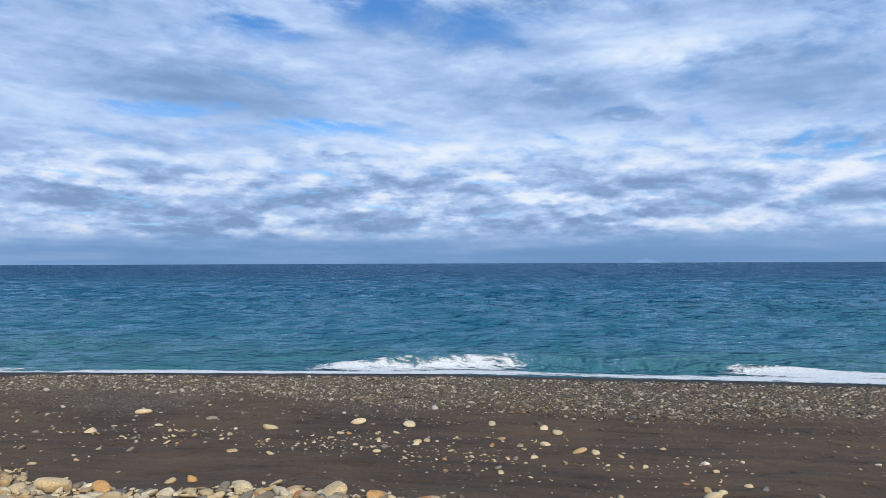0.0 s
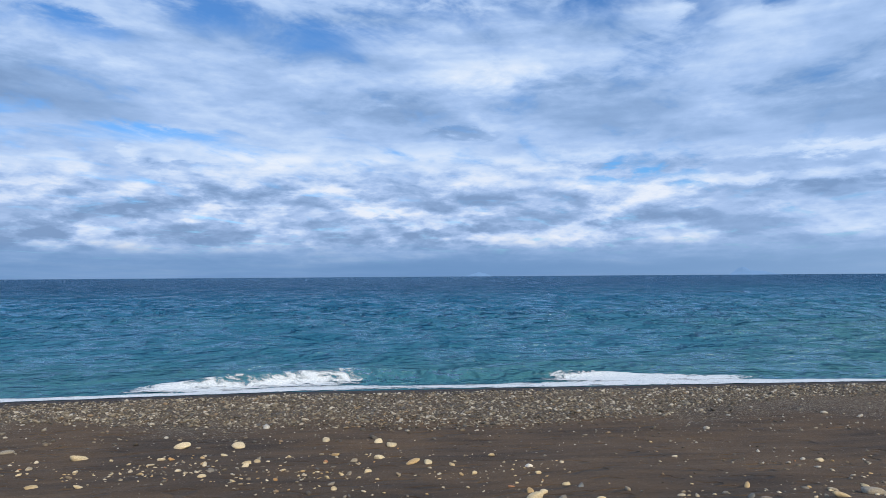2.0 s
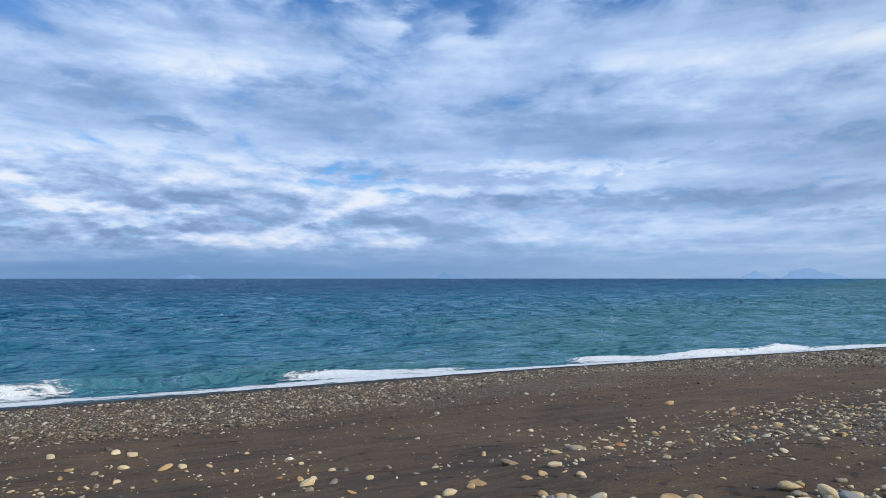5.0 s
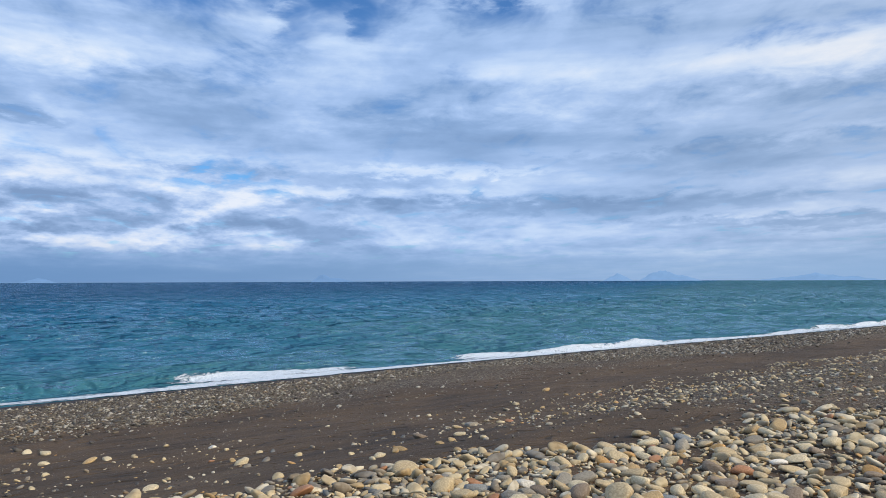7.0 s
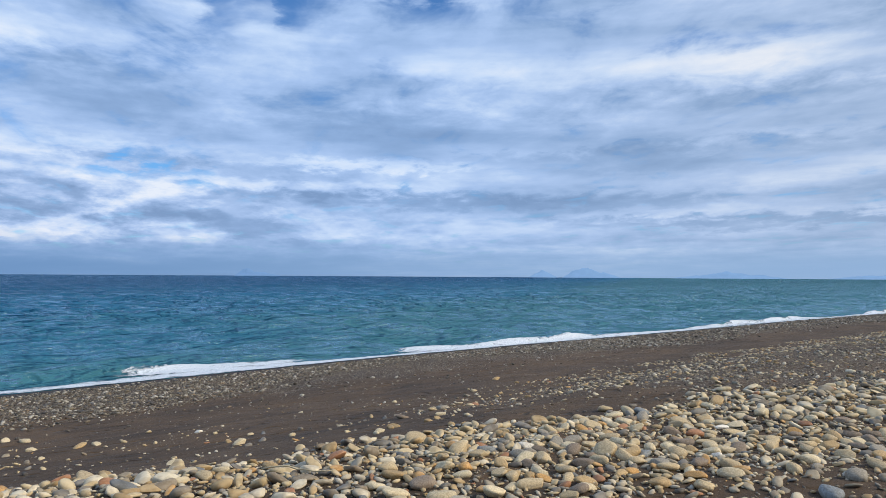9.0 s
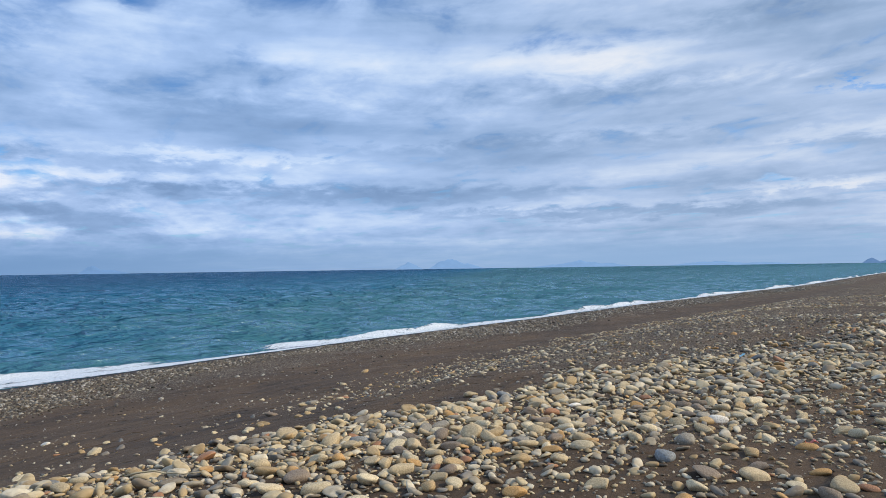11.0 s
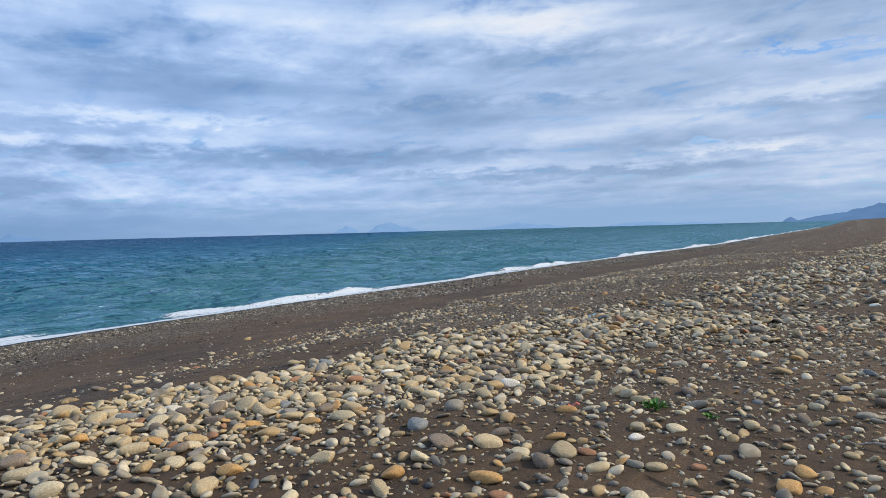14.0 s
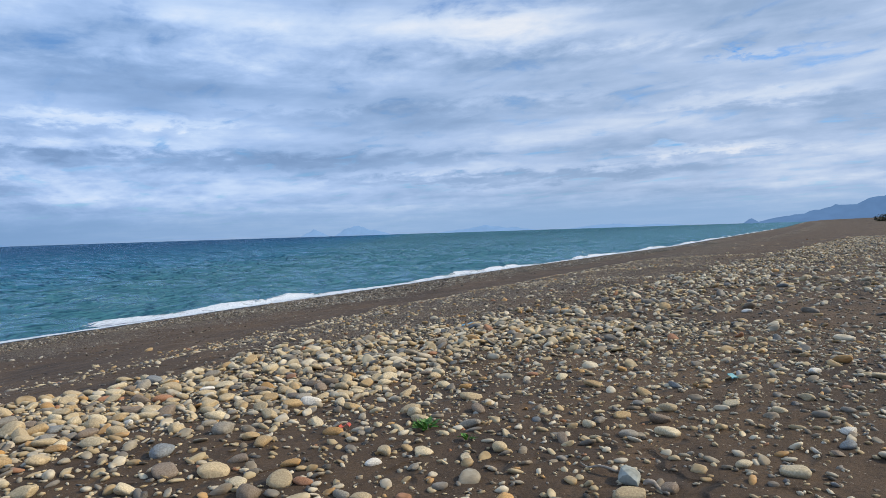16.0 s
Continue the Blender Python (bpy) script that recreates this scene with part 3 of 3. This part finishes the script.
lay_cobble(7.48, -0.96, 0.084, "cream")
lay_cobble(7.29, -1.31, 0.097, "grey")
lay_cobble(7.44, -1.60, 0.123, "cream")
lay_cobble(9.05, -1.45, 0.086, "slate")
lay_cobble(10.15, -2.73, 0.111, "white")
lay_cobble(8.46, -2.00, 0.089, "cream")
lay_cobble(8.32, -2.39, 0.073, "cream")
lay_cobble(6.84, -2.18, 0.076, "cream")
lay_cobble(6.80, -2.49, 0.109, "cream")
lay_cobble(7.89, -1.90, 0.059, "cream")
lay_cobble(7.89, -2.86, 0.082, "white")
lay_cobble(7.54, -2.84, 0.077, "slate")
lay_cobble(7.33, -2.75, 0.054, "brown")
lay_cobble(5.69, -0.91, 0.096, "orange")
lay_cobble(5.49, 0.45, 0.068, "rust")
lay_cobble(6.22, 0.26, 0.090, "beige")
lay_cobble(6.02, 0.23, 0.068, "white")
lay_cobble(6.27, -0.39, 0.063, "cream")
lay_cobble(5.36, 0.90, 0.078, "cream")
lay_cobble(5.39, 2.88, 0.092, "orange")
lay_cobble(4.96, 1.51, 0.096, "cream")
lay_cobble(15.36, -1.87, 0.109, "white")
lay_cobble(12.12, -1.01, 0.107, "rust")
lay_cobble(9.84, -0.75, 0.078, "orange")
lay_cobble(8.61, 0.69, 0.084, "orange")
lay_cobble(8.25, 1.59, 0.090, "cream")
lay_cobble(9.38, 0.18, 0.077, "rust")
lay_cobble(9.23, -0.21, 0.086, "cream")
lay_cobble(5.42, 0.10, 0.068, "grey")
lay_cobble(6.02, -0.10, 0.055, "grey")
lay_cobble(4.81, 0.92, 0.115, "orange")
lay_cobble(4.62, 0.73, 0.084, "rust")
lay_cobble(5.37, -0.84, 0.094, "orange")
lay_cobble(4.07, 1.93, 0.079, "cream")
lay_cobble(4.64, 1.52, 0.106, "orange")
lay_cobble(3.97, 2.58, 0.123, "beige")
lay_cobble(4.27, 3.33, 0.077, "beige")
lay_cobble(4.25, 2.64, 0.105, "orange")
lay_cobble(4.86, 3.80, 0.130, "beige")
lay_cobble(4.88, 0.42, 0.059, "grey")
lay_cobble(4.91, 0.02, 0.077, "grey")
lay_cobble(6.23, 3.07, 0.067, "white")
lay_cobble(3.90, 5.04, 0.137, "beige")
lay_cobble(5.17, 6.05, 0.144, "beige")
lay_cobble(8.70, 4.75, 0.111, "cream")
lay_cobble(9.33, 4.42, 0.159, "tan")
lay_cobble(8.04, 2.98, 0.090, "orange")
lay_cobble(7.70, 4.64, 0.132, "grey")
lay_cobble(6.82, 4.80, 0.134, "beige")
lay_cobble(5.73, 3.66, 0.117, "tan")
lay_cobble(7.05, 2.90, 0.127, "beige")
lay_cobble(5.70, 4.33, 0.119, "cream")
lay_cobble(3.53, 8.74, 0.108, "cream")
lay_cobble(2.31, 8.01, 0.186, "beige")
lay_cobble(2.67, 8.56, 0.103, "tan")
lay_cobble(6.11, 7.61, 0.104, "tan")
lay_cobble(5.52, 7.21, 0.090, "cream")
lay_cobble(5.46, 4.71, 0.100, "white")
lay_cobble(4.40, 4.16, 0.092, "beige")
lay_cobble(6.38, 3.41, 0.105, "tan")
lay_cobble(5.32, 10.42, 0.109, "cream")
lay_cobble(2.81, 6.38, 0.123, "beige")
lay_cobble(3.41, 6.18, 0.099, "tan")
lay_cobble(3.06, 6.56, 0.092, "cream")
lay_cobble(4.38, 5.32, 0.086, "grey")
lay_cobble(7.50, 2.67, 0.094, "beige")
lay_cobble(7.61, 3.27, 0.104, "beige")
lay_cobble(9.12, 3.08, 0.121, "beige")
lay_cobble(8.86, 3.62, 0.121, "cream")
lay_cobble(5.16, 10.12, 0.130, "cream")
lay_cobble(5.76, 7.44, 0.119, "cream")
lay_cobble(6.27, 7.72, 0.111, "tan")
lay_cobble(7.10, 5.60, 0.107, "tan")
lay_cobble(8.00, 5.38, 0.122, "beige")
lay_cobble(8.05, 4.85, 0.132, "slate")
lay_cobble(15.33, 13.68, 0.158, "tan")
lay_cobble(7.60, 8.13, 0.114, "cream")
lay_cobble(3.18, 15.60, 0.128, "cream")
lay_cobble(4.39, 12.84, 0.087, "beige")
lay_cobble(2.12, 15.88, 0.162, "cream")
lay_cobble(3.76, 13.18, 0.160, "tan")
lay_cobble(0.44, 14.48, 0.097, "cream")
lay_cobble(1.07, 13.22, 0.105, "cream")
lay_cobble(9.85, 9.47, 0.128, "rust")
lay_cobble(8.38, 9.14, 0.140, "beige")
lay_cobble(9.11, 9.65, 0.190, "grey")
lay_cobble(7.45, 8.88, 0.154, "brown")
lay_cobble(10.25, 12.39, 0.104, "cream")
lay_cobble(-0.63, 15.58, 0.213, "cream")
lay_cobble(3.23, 13.93, 0.118, "cream")
lay_cobble(5.54, 12.37, 0.105, "white")
lay_cobble(-5.29, 13.62, 0.186, "cream")
lay_cobble(1.20, 8.46, 0.186, "beige")
lay_cobble(-1.34, 8.47, 0.160, "orange")
lay_cobble(-1.05, 9.28, 0.118, "beige")
lay_cobble(-0.83, 9.39, 0.118, "orange")
lay_cobble(-1.94, 8.52, 0.193, "beige")
lay_cobble(0.16, 8.64, 0.172, "cream")
lay_cobble(-2.27, 8.39, 0.130, "beige")
lay_cobble(3.42, 15.28, 0.181, "cream")
lay_cobble(0.45, 15.62, 0.190, "cream")
lay_cobble(-5.88, 16.23, 0.254, "cream")
lay_cobble(4.03, 13.10, 0.128, "cream")
lay_cobble(-2.13, 14.65, 0.209, "cream")
lay_cobble(-3.83, 15.50, 0.150, "grey")


# ---------- cobble ridge, its stragglers and the pebble bands ----------


def cobble_cover(x, y):
    """Share of the ground hidden by cobbles."""
    t = ridge_edge(x) - y
    patch = 0.5 + 0.5 * waves(x, y, 61, 0.8, 3)
    crest = smooth(t, -0.15, 0.45) * (1 - smooth(t, 2.7 + 1.3 * patch, 5.0 + 1.2 * patch))
    behind = smooth(t, 1.0, 3.0) * (0.14 + 0.30 * patch)
    far = smooth(x, 11, 22) * smooth(t, 0.0, 1.0) * (1 - smooth(t, 9, 16)) * (0.45 + 0.25 * patch)
    front = 0.05 * smooth(t, -9.0, -1.0) * smooth(patch, 0.35, 0.8)
    spill = 0.14 * np.exp(-((x - 10.3) / 3.2) ** 2 - ((y - 8.0 + 0.25 * (x - 10)) / 1.9) ** 2)
    line = 0.13 * np.exp(-((shore(x) - y - 12.4 - 0.6 * np.sin(x * 0.5)) / 1.7) ** 2) * (1 - smooth(x, 4, 10)) * smooth(patch, 0.25, 0.7)
    return np.clip(np.maximum.reduce([crest, behind, far, front, line, spill]), 0, 1)


def scatter(n, x0, x1, y0, y1, cover, sizes, slack):
    x, y = rng.uniform(x0, x1, n), rng.uniform(y0, y1, n)
    s = np.clip(rng.lognormal(math.log(sizes[0]), sizes[1], n), sizes[2], sizes[3])
    keep = rng.uniform(0, 1, n) < cover(x, y)
    x, y, s = x[keep], y[keep], s[keep]
    order = np.argsort(-s)
    got = []
    for a, b, c in zip(x[order].tolist(), y[order].tolist(), s[order].tolist()):
        if bed.free(a, b, c, slack):
            bed.put(a, b, c)
            got.append((a, b, c))
    return np.array(got).reshape(-1, 3)


near = scatter(84000, -9, 14, -5, 16, cobble_cover, (0.040, 0.52, 0.017, 0.115), 0.60)
near[:, 2] *= np.where(ridge_edge(near[:, 0]) - near[:, 1] < -0.4, 0.72, 1.0)
sparse = (ridge_edge(near[:, 0]) - near[:, 1] > 3.6) & (near[:, 2] > 0.07)
near = near[~(sparse & (rng.uniform(0, 1, len(near)) < 0.65))]
pick = (near[:, 0] > 3.4) & (near[:, 0] < 9.2) & (near[:, 1] > -3) & (near[:, 1] < 5.2) & (near[:, 2] > 0.062)
tones, odds = list(TONES), (0.33, 0.22, 0.12, 0.035, 0.025, 0.10, 0.13, 0.02, 0.02)
chosen = near[pick][:230]
for a, b, c in chosen.tolist():
    lay_cobble(a, b, c, tones[int(lay_rng.choice(len(tones), p=odds))])
rest = np.concatenate([near[~pick], near[pick][230:]])
close = (rest[:, 0] > 2) & (rest[:, 1] < 8)
large = (rest[:, 2] > 0.075) & close
tiny = (rest[:, 2] < 0.032) | ((rest[:, 2] < 0.045) & ~close)
for name, part, level in (("cobbles", rest[large], 3), ("small_cobbles", rest[~large & ~tiny], 2), ("tiny_cobbles", rest[tiny], 1)):
    tagged(heap(name, part[:, 0], part[:, 1], part[:, 2], level, STONES, 0.2), "heaped rounded beige and grey cobbles of the beach ridge", "stones", kind="stuff")
far = scatter(46000, 14, 75, -26, 5, cobble_cover, (0.062, 0.42, 0.035, 0.15), 0.62)
for name, part, level in (("distant_cobbles", far[far[:, 0] < 24], 2), ("farther_cobbles", far[far[:, 0] >= 24], 1)):
    tagged(heap(name, part[:, 0], part[:, 1], part[:, 2], level, STONES, 0.2), "wide field of rounded cobbles along the beach ridge", "stones", kind="stuff")


def loose(n, x0, x1, d0, d1, cover, sizes):
    x, d = rng.uniform(x0, x1, n), rng.uniform(d0, d1, n)
    y = shore(x) - d
    s = np.clip(rng.lognormal(math.log(sizes[0]), sizes[1], n), sizes[2], sizes[3])
    keep = rng.uniform(0, 1, n) < cover(x, d)
    return x[keep], y[keep], s[keep]


def band_cover(x, d):
    patch = 0.5 + 0.5 * waves(x, d, 71, 0.6, 3)
    top = 7.0 + 1.5 * np.sin(x * 0.21 + 0.5) - 1.2 * smooth(x, 6, 14) * (1 - smooth(x, 18, 30))
    return smooth(d, 1.7, 2.3) * (1 - smooth(d, top - 0.8, top + 0.6)) * (0.75 + 0.25 * patch) + 0.05 * smooth(d, 5, 8)


def on_ridge(x, d):
    return smooth(ridge_edge(x) - shore(x) + d, -0.25, 0.5)


def grit_cover(x, d):
    patch = 0.5 + 0.5 * waves(x, d, 73, 0.9, 3)
    return 0.30 * smooth(patch, 0.3, 0.8) + 0.4 * on_ridge(x, d) + 0.7 * smooth(x, 9, 12) * smooth(d, 16, 18)


x, y, s = loose(66000, -14, 34, 0.4, 10, band_cover, (0.031, 0.48, 0.013, 0.10))
tagged(heap("pebbles", x, y, s, 1, PEBBLES, 0.15), "band of grey and beige pebbles above the waterline", "pebbles", kind="stuff")
x, y, s = loose(26000, 30, 140, 0.4, 9, band_cover, (0.06, 0.38, 0.03, 0.15))
tagged(heap("distant_pebbles", x, y, s, 1, PEBBLES, 0.15), "grey pebble band running along the distant shore", "pebbles", kind="stuff")
x, y, s = loose(17000, -4, 24, 8, 31, grit_cover, (0.026, 0.4, 0.012, 0.06))
tagged(heap("scattered_pebbles", x, y, s, 1, PEBBLES, 0.2), "small mixed pebbles strewn over dark sand", "pebbles", kind="stuff")
x, y, s = loose(10500, 8, 42, 13.5, 25, lambda x, d: smooth(x, 8, 14) * (0.25 + 0.75 * smooth(waves(x, d, 79, 0.9, 3), -0.4, 0.5)) * (1 - 0.6 * smooth(d, 22, 25)), (0.036, 0.48, 0.016, 0.10))
tagged(heap("strewn_cobbles", x, y, s, 1, STONES, 0.2), "grey and beige stones strewn below the beach ridge", "stones", kind="stuff")
x, y, s = loose(24000, 2.5, 14, 17.5, 31, lambda x, d: on_ridge(x, d) * (0.45 + 0.55 * smooth(21.5 - d, -2.5, 1.5)), (0.021, 0.45, 0.009, 0.05))
tagged(heap("gravel", x, y, s, 1, STONES, 0.2), "fine stones filling the gaps between beach cobbles", "gravel", kind="stuff")


# ---------- plants and flotsam ----------
def leaf_material(name, a, b):
    m, g = material(name)
    pick = g.add("ShaderNodeObjectInfo", out=5)
    at = g.add("ShaderNodeNewGeometry", out=0)
    base = g.mix(pick, a, b)
    base = g.mix(g.step(g.noise(at, 60.0, 3.0), 0.4, 0.7, 0.0, 0.5), base, g.mix(1.0, base, (0.6, 0.7, 0.5), "MULTIPLY"))
    finish(g, base, 0.55)
    return m


def plain_material(name, a, b, scale, rough=0.8):
    m, g = material(name)
    at = g.add("ShaderNodeTexCoord", out=3)
    n = g.noise(g.vec("MULTIPLY", at, (1.0, 1.0, 5.0)), scale, 5.0, 0.65)
    finish(g, g.ramp(n, [(0.35, a), (0.65, b)]), rough, g.bump(n, 0.4, 0.004))
    return m


GREEN = leaf_material("plant_leaf", (0.055, 0.17, 0.02), (0.10, 0.25, 0.035))


def leaf_mesh():
    bm = bmesh.new()
    rows = []
    for i in range(5):
        t = i / 4
        w = 0.22 * math.sin(math.pi * (0.12 + 0.86 * t)) + 0.01
        z = 0.5 * t - 0.42 * t * t
        rows.append([bm.verts.new((s * w, t, z + (0.05 if s else 0.0))) for s in (-1, 0, 1)])
    for a, b in itertools.pairwise(rows):
        for k in (0, 1):
            bm.faces.new((a[k], a[k + 1], b[k + 1], b[k]))
    me = bpy.data.meshes.new("leaf")
    bm.to_mesh(me)
    bm.free()
    me.materials.append(GREEN)
    return me


LEAF = leaf_mesh()


def beach_plant(x, y, radius, count, label):
    root = new("beach_plant")
    root.location = (x, y, float(ground(x, y)))
    r = random.Random(int(x * 100))
    for i in range(count):
        a, d = r.uniform(0, 6.283), radius * math.sqrt(r.random()) * 0.8
        ob = new("leaf", LEAF)
        ob.parent = root
        ob.matrix_local = Matrix.LocRotScale((d * math.cos(a), d * math.sin(a) * 0.7, 0.004 + 0.02 * r.random()),
                                             Euler((r.uniform(0.0, 0.9), r.uniform(-0.4, 0.4), a - 1.57 + r.uniform(-0.8, 0.8))), Vector((1, 1, 1)) * r.uniform(0.035, 0.07))
    return tagged(root, label, "plant")


beach_plant(6.92, 0.28, 0.14, 70, "low bright green beach plant between cobbles")
beach_plant(6.67, -0.22, 0.05, 12, "tiny green sprig growing in dark sand")

DRIFT = plain_material("grey_driftwood", (0.20, 0.16, 0.12), (0.38, 0.33, 0.27), 14.0)
REED = plain_material("dry_reed", (0.36, 0.28, 0.16), (0.52, 0.44, 0.28), 20.0)


def stick(name, x0, y0, x1, y1, thick, mat, label, bend=0.03, lift=0.03):
    """A tapered, slightly bent piece of wood lying on the stones."""
    bm = bmesh.new()
    r = random.Random(int(abs(x0 * 77 + y0 * 13)))
    rings, n = [], 9
    side = Vector((y0 - y1, x1 - x0, 0)).normalized()
    along = Vector((x1 - x0, y1 - y0, 0)).normalized()
    for i in range(n):
        t = i / (n - 1)
        x, y = x0 + (x1 - x0) * t, y0 + (y1 - y0) * t
        c = Vector((x, y, float(ground(x, y)) + lift + 0.02 * math.sin(t * 5 + r.random()))) + side * bend * math.sin(t * 3.1 + r.random() * 0.5)
        w = thick * (1 - 0.55 * t) * r.uniform(0.85, 1.15)
        rings.append([bm.verts.new(c + side * w * math.cos(k * 1.0472) + Vector((0, 0, w * math.sin(k * 1.0472)))) for k in range(6)])
    for a, b in itertools.pairwise(rings):
        for k in range(6):
            bm.faces.new((a[k], a[(k + 1) % 6], b[(k + 1) % 6], b[k]))
    bm.faces.new(rings[0][::-1])
    bm.faces.new(rings[-1])
    me = bpy.data.meshes.new(name)
    bm.to_mesh(me)
    bm.free()
    for p in me.polygons:
        p.use_smooth = True
    me.materials.append(mat)
    return tagged(new(name, me), label, "driftwood")


stick("driftwood", 6.34, -1.45, 6.5, -1.15, 0.012, DRIFT, "thin grey driftwood stick beside a pale rock")
stick("driftwood", 6.17, -1.64, 6.14, -1.80, 0.020, DRIFT, "short thick piece of weathered driftwood in the sand", 0.02)
stick("dry_reed", 3.15, 5.95, 3.48, 5.3, 0.009, REED, "dry broken reed lying across beach cobbles", 0.02, 0.07)
stick("dry_reed", 4.55, 4.9, 4.35, 5.25, 0.010, REED, "short pale reed lying among beach cobbles", 0.01, 0.06)


def angular_rock(x, y, size):
    """A broken block with flat faces, lying on one side."""
    co, faces = BALLS[2]
    r = np.random.default_rng(5)
    out = co.copy()
    for _ in range(9):
        n = r.normal(size=3)
        n /= np.linalg.norm(n)
        out -= np.maximum(out @ n - r.uniform(0.5, 0.72), 0)[:, None] * n
    out = out * (1.2, 0.8, 0.48) * size
    me = raw_mesh("rock", out, faces, stone_material("pale_rock", "object", 8.0, [(0.0, (0.30, 0.33, 0.32)), (0.5, (0.33, 0.36, 0.345))]), flat=True)
    ob = new("rock", me)
    ob.matrix_world = pose(x, y, float(ground(x, y)) + size * 0.22, 8, -6, 30)
    return tagged(ob, "pale blue-grey angular rock lying on dark sand", "rock")


angular_rock(6.26, -1.53, 0.125)


def scrap(name, x, y, length, width, color, label):
    """A small bent strip of plastic, with thickness."""
    bm = bmesh.new()
    rows = []
    for i in range(7):
        t = i / 6 - 0.5
        z = 0.25 * width * math.sin(t * 6) + 0.3 * width
        rows.append([bm.verts.new((t * length, s * width * 0.5 + 0.15 * width * math.sin(t * 9), z + h * 0.12 * width)) for s, h in ((-1, 0), (1, 0), (1, 1), (-1, 1))])
    for a, b in itertools.pairwise(rows):
        for k in range(4):
            bm.faces.new((a[k], a[(k + 1) % 4], b[(k + 1) % 4], b[k]))
    bm.faces.new(rows[0][::-1])
    bm.faces.new(rows[-1])
    me = bpy.data.meshes.new(name)
    bm.to_mesh(me)
    bm.free()
    me.materials.append(plain_material(name + "_plastic", tuple(v * 0.8 for v in color), color, 20.0, 0.45))
    ob = new(name, me)
    ob.matrix_world = pose(x, y, float(ground(x, y)) + 0.01, 0, 0, 20 + 40 * x)
    return tagged(ob, label, "litter")


scrap("plastic_strip", 13.1, 2.7, 0.55, 0.05, (0.10, 0.28, 0.42), "faded blue plastic strip lying among pebbles")
scrap("plastic_scrap", 6.67, 0.93, 0.10, 0.06, (0.55, 0.10, 0.05), "small red plastic scrap on the sand")
scrap("plastic_scrap", 9.6, -1.95, 0.12, 0.07, (0.16, 0.42, 0.46), "small turquoise plastic scrap on the sand")


# ---------- scrub on the far dune ----------
def scrub(name, x0, x1, y0, y1, tall, count, label):
    r = np.random.default_rng(77)
    cx, cy = r.uniform(x0, x1, 60), r.uniform(y0, y1, 60)
    ch = tall * r.uniform(0.45, 1.0, 60)
    k = r.integers(0, 60, count)
    v = r.normal(size=(count, 3))
    v /= np.linalg.norm(v, axis=1, keepdims=True)
    v *= r.uniform(0.5, 1.0, (count, 1)) ** 0.5
    x, y = cx[k] + v[:, 0] * ch[k] * 1.1, cy[k] + v[:, 1] * ch[k] * 1.1
    z = ground(x, y) + (0.45 + 0.5 * v[:, 2]) * ch[k]
    c = np.stack([x, y, z], -1)
    p = c[:, None, :] + r.normal(0, 0.22, (count, 3, 3))
    me = raw_mesh(name, p.reshape(-1, 3), np.arange(count * 3).reshape(-1, 3), plain_material("scrub_leaf", (0.045, 0.045, 0.022), (0.085, 0.075, 0.04), 0.6))
    return tagged(new(name, me), label, "shrubs", kind="stuff")


scrub("dune_scrub", 260, 330, -66, -38, 3.2, 14000, "dark brown-green scrub on a distant dune")
